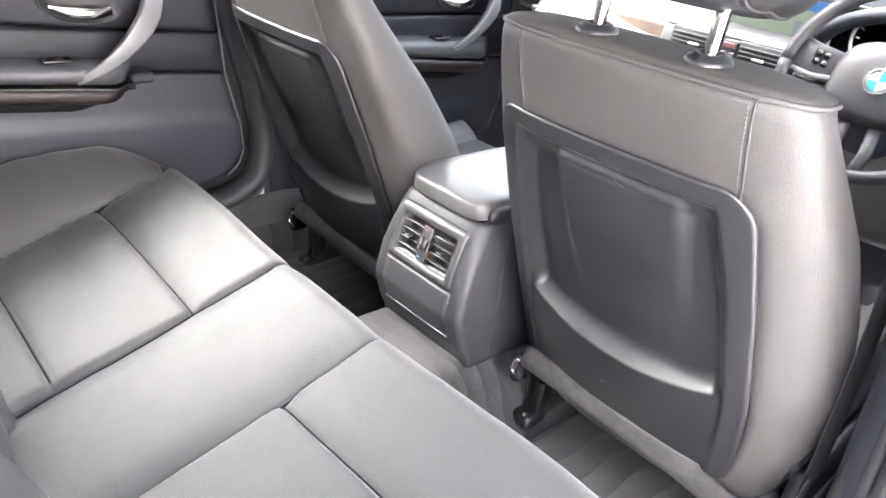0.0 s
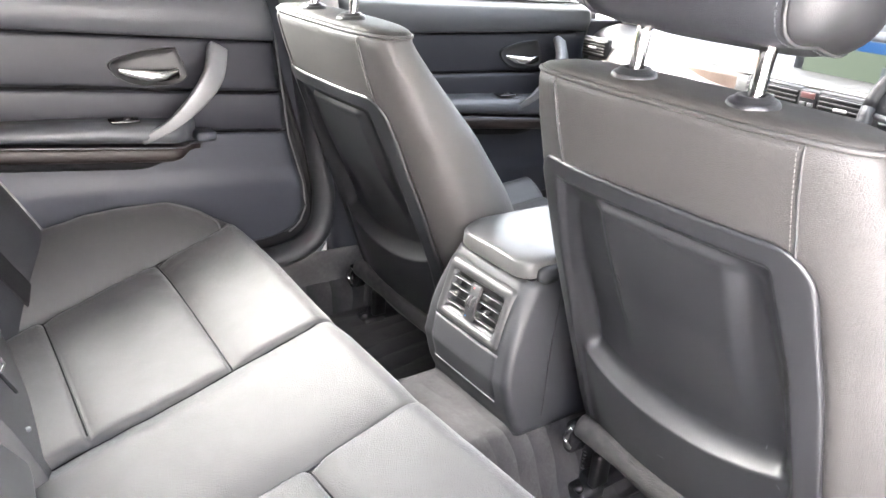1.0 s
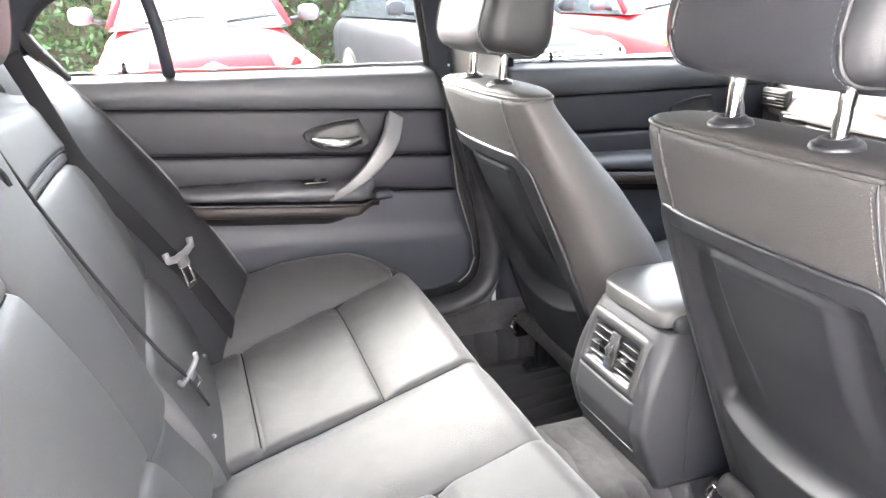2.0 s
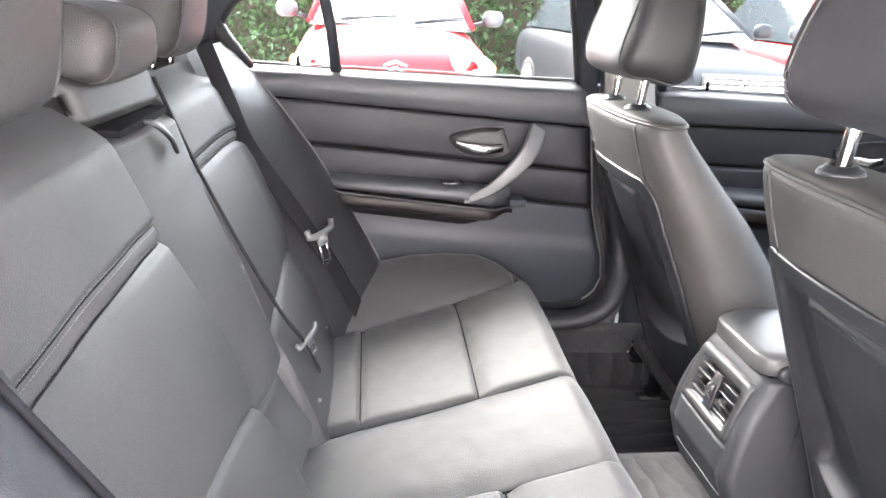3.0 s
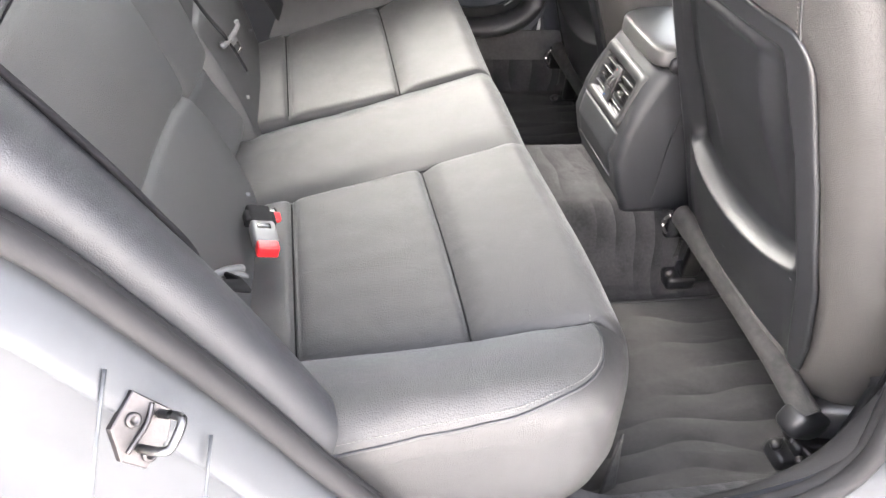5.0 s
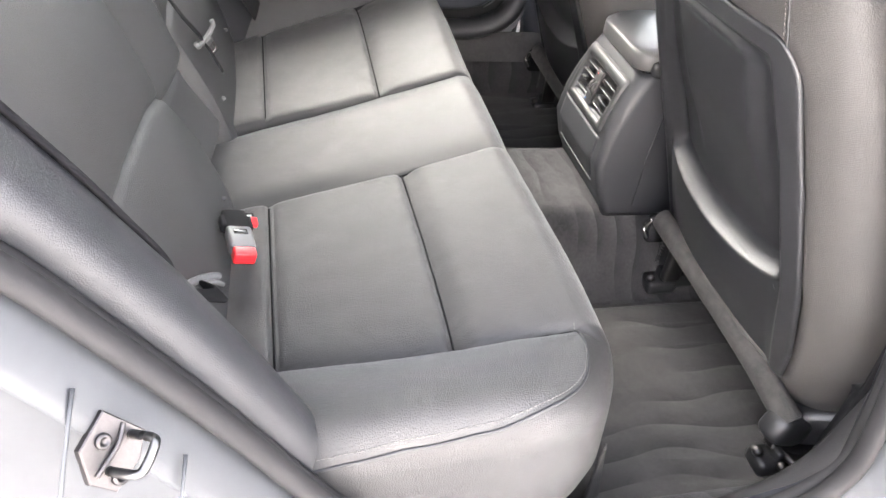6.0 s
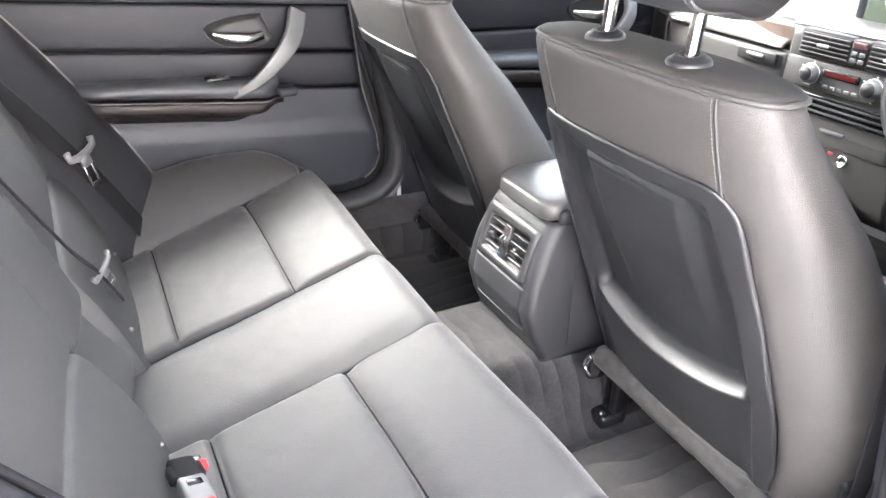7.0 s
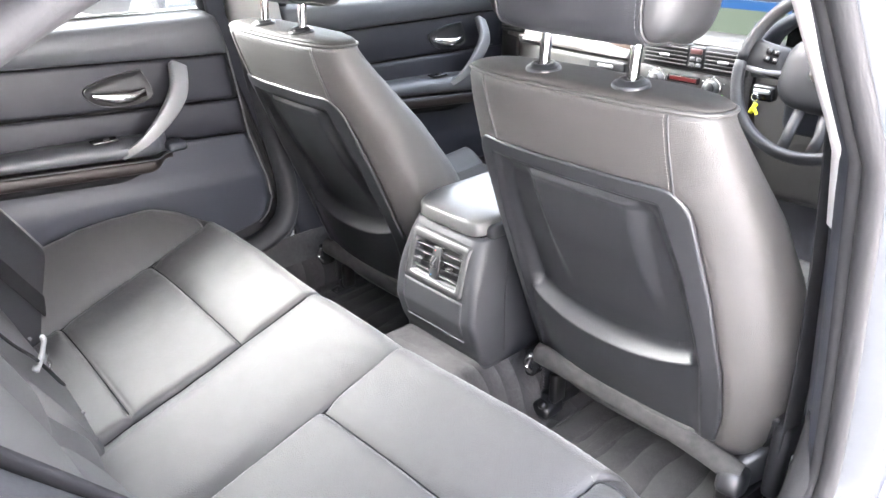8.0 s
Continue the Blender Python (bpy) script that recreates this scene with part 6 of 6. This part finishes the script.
# ---- car park outside ----
def make_parked_car(name, label, cx, nose, half, paint, hood, belt_z, grille, chevron=False, turn=0.0):
    """A parked car facing the viewer; stations run back from the nose."""
    root = thing(name, label, "car", group="parked cars")
    ST = [(0.0, 0.80, 0.50, 0.62), (0.10, 0.93, 0.30, hood - 0.16), (0.28, 0.98, 0.22, hood - 0.06), (0.7, 1.0, 0.2, hood - 0.01), (1.15, 1.0, 0.2, hood + 0.03), (1.5, 1.0, 0.2, belt_z), (2.6, 1.0, 0.2, belt_z + 0.02), (3.7, 0.98, 0.22, belt_z + 0.03), (4.1, 0.92, 0.3, belt_z - 0.02)]
    rings = []
    for s, w, z0, z1 in ST:
        ring = []
        for k in range(28):
            a = 2 * math.pi * k / 28
            c, d = math.cos(a), math.sin(a)
            px = math.copysign(abs(c) ** 0.42, c)
            pz = math.copysign(abs(d) ** 0.55, d)
            crown = 0.04 * (1 - px * px) if d > 0 else 0
            ring.append(Vector((cx + half * w * px, nose + s + 0.10 * px * px * (1 if s < 0.5 else 0), (z0 + z1) / 2 + (z1 - z0) / 2 * pz + crown)))
        rings.append(ring)
    part("body", loft(rings), paint, root)
    # greenhouse
    gs = [(1.18, 0.86, belt_z - 0.03, belt_z), (1.95, 0.70, belt_z - 0.03, belt_z + 0.46), (2.6, 0.70, belt_z - 0.03, belt_z + 0.52), (3.4, 0.70, belt_z - 0.03, belt_z + 0.48), (3.9, 0.76, belt_z - 0.03, belt_z + 0.05)]
    rings = []
    for s, w, z0, z1 in gs:
        rings.append([Vector((cx + half * (0.88 if j in (0, 3) else w) * sx, nose + s, z)) for j, (sx, z) in enumerate(((-1, z0), (-1, z1), (1, z1), (1, z0)))])
    part("windows", loft(rings), CAR_GLASS, root, "dark window glass", False)
    part("roof", sheet(lambda u, v: Vector((cx + half * 0.68 * (2 * v - 1), nose + 1.98 + 1.4 * u, belt_z + 0.50 + 0.03 * math.sin(math.pi * u) - 0.03 * (2 * v - 1) ** 2)), 10, 10, 0.03), paint, root)
    for s in (-1, 1):
        part("roof_pillar", sweep([(cx + s * half * 0.87, nose + 1.20, belt_z), (cx + s * half * 0.69, nose + 1.96, belt_z + 0.48)], 0.035, 0.03, n=8), paint, root)
        hl = part("headlight", blob((0.20, 0.16, 0.10), (cx + s * half * 0.74, nose + 0.20, hood - 0.17), 2.4, 20, 12, Euler((0.35, s * 0.25, s * 0.35)).to_matrix()), LENS, root, "clear headlight")
        part("reflector", lathe([(0.02, 0.0), (0.055, 0.03), (0.06, 0.03)], (cx + s * half * 0.70, nose + 0.035, hood - 0.18), (0, -1, 0.1), 18), CHROME, hl)
        part("indicator", blob((0.05, 0.10, 0.05), (cx + s * half * 0.93, nose + 0.30, hood - 0.20), 2.2, 14, 8), AMBER, root, "amber indicator")
        part("mirror", blob((0.10, 0.06, 0.075), (cx + s * (half + 0.12), nose + 1.42, belt_z + 0.09), 2.6, 18, 10), TRIM_TOP if paint is CAR_RED else paint, root, "wing mirror")
        part("mirror_arm", sweep([(cx + s * half * 0.90, nose + 1.45, belt_z + 0.02), (cx + s * (half + 0.08), nose + 1.44, belt_z + 0.06)], 0.02, n=6), TRIM, root)
        for y in (0.75, 3.3):
            w = part("wheel", lathe([(0.24, -0.09), (0.31, -0.08), (0.32, 0.0), (0.31, 0.08), (0.24, 0.09)], (cx + s * (half - 0.09), nose + y, 0.32), (1, 0, 0), 28), TYRE, root, "black tyre")
            part("rim", lathe([(0.05, 0.095), (0.10, 0.085), (0.2, 0.092), (0.235, 0.095)], (cx + s * (half - 0.09), nose + y, 0.32), (s, 0, 0), 24), SILVER, w, "silver wheel rim")
    for s, x1 in ((0, 0.62), (1, 0.1)):
        part("wiper", sweep([(cx - half * 0.55 + s * half * 0.8, nose + 1.22, belt_z + 0.035), (cx - half * 0.1 + s * half * 0.8, nose + 1.30, belt_z + 0.085), (cx + half * 0.05 + s * half * 0.75, nose + 1.30, belt_z + 0.085)], 0.010, 0.008, n=6), TYRE, root, "black wiper")
    part("bumper", sweep(spline([(cx - half * 0.97, nose + 0.35, 0.45), (cx - half * 0.7, nose - 0.02, 0.45), (cx, nose - 0.08, 0.45), (cx + half * 0.7, nose - 0.02, 0.45), (cx + half * 0.97, nose + 0.35, 0.45)], 6), 0.06, 0.11, n=10), paint, root)
    if grille == "bars":
        fr_ = part("grille", box((half * 0.95, 0.05, 0.17), (cx, nose + 0.02, hood - 0.20), 0.02), GLOSSBLACK, root, "silver barred grille")
        for k in range(4):
            part("grille_bar", box((half * 0.92, 0.03, 0.018), (cx, nose - 0.012, hood - 0.26 + 0.042 * k), 0.005), CHROME, fr_)
        part("badge", sweep([(cx + 0.075 * math.cos(a), nose - 0.045, hood - 0.195 + 0.075 * math.sin(a)) for a in [2 * math.pi * k / 24 for k in range(25)]], 0.008, n=8), CHROME, root, "round silver badge")
        for k in range(3):
            a = math.pi / 2 + 2 * math.pi * k / 3
            part("badge_ray", sweep([(cx, nose - 0.045, hood - 0.195), (cx + 0.07 * math.cos(a), nose - 0.045, hood - 0.195 + 0.07 * math.sin(a))], 0.008, n=6, taper=lambda t: 1.2 - 0.8 * t), CHROME, root)
    else:
        part("grille", box((half * 0.9, 0.03, 0.05), (cx, nose + 0.02, 0.58), 0.01), TYRE, root, "dark grille slot")
    if chevron:
        for k in range(2):
            part("badge", sweep([(cx - 0.09, nose - 0.02 + 0.03, hood - 0.24 + 0.05 * k), (cx, nose - 0.03 + 0.03, hood - 0.20 + 0.05 * k), (cx + 0.09, nose - 0.02 + 0.03, hood - 0.24 + 0.05 * k)], 0.010, 0.014, n=6), CHROME, root, "angular silver badge")
    root.matrix_basis = pose(cx, nose, 0, 0, 0, turn) @ pose(-cx, -nose, 0)
    return root


make_parked_car("parked_car", "glossy red hatchback parked nose-on across the car park", 0.42, 4.75, 0.84, CAR_RED, 0.92, 1.00, "slot", chevron=True)
make_parked_car("parked_car", "glossy black car with a silver barred grille, parked nose-on", 3.45, 5.10, 0.90, CAR_BLACK, 0.88, 1.02, "bars", turn=6.0)
make_parked_car("parked_car", "bright red car parked beyond the black one", 5.75, 5.30, 0.86, CAR_RED, 0.95, 1.02, "slot")


def make_hedge():
    """A dense leafy hedge: one body of many small leaf blades over twigs."""
    rnd = random.Random(4)
    verts, faces = [], []
    def leaf(c, s):
        a, b = Vector((rnd.gauss(0, 1), rnd.gauss(0, 1), rnd.gauss(0, 1))).normalized(), Vector((rnd.gauss(0, 1), rnd.gauss(0, 1), rnd.gauss(0, 1)))
        b = (b - a * b.dot(a)).normalized()
        i = len(verts)
        verts.extend([c - a * s, c + b * s * 0.45, c + a * s, c - b * s * 0.45])
        faces.append((i, i + 1, i + 2, i + 3))
    for k in range(26000):
        x = rnd.uniform(-9, 11)
        z = rnd.uniform(0.1, 2.9)
        lump = 0.45 * noise.noise(Vector((x * 0.9, z * 1.1, 0.0))) + 0.2 * noise.noise(Vector((x * 3, z * 3, 3.0)))
        leaf(Vector((x, 10.6 - lump + rnd.expovariate(4) * 0.8, z)), rnd.uniform(0.035, 0.085))
    me = bpy.data.meshes.new("hedge")
    me.from_pydata(verts, [], faces)
    me.materials.append(LEAF)
    ob = new("hedge", me)
    tagged(ob, "dense green leafy hedge behind the parked cars", "hedge", kind="stuff")
    core = sheet(lambda u, v: Vector((-9 + 20 * u, 11.2 - 0.3 * noise.noise(Vector((u * 18, v * 3, 0))), 2.7 * v)), 60, 12, 0.3)
    tagged(part("hedge_core", core, BARK, label="dark twiggy inside of the hedge"), category="hedge", kind="stuff")


make_hedge()


def make_bounce_wall():
    """A plain unseen wall, added to bounce light into the open doorway."""
    root = thing("wall_bounce", "plain pale wall, unseen, added to bounce light into the car", "wall", kind="structure")
    part("wall_face", box((40.0, 0.2, 3.2), (0.5, -4.9, 1.6), 0.01), mat("bounce_wall_render", (0.76, 0.74, 0.715), 0.9, vary=0.12, vscale=1.2, bump=0.4, bscale=40), root)


make_bounce_wall()
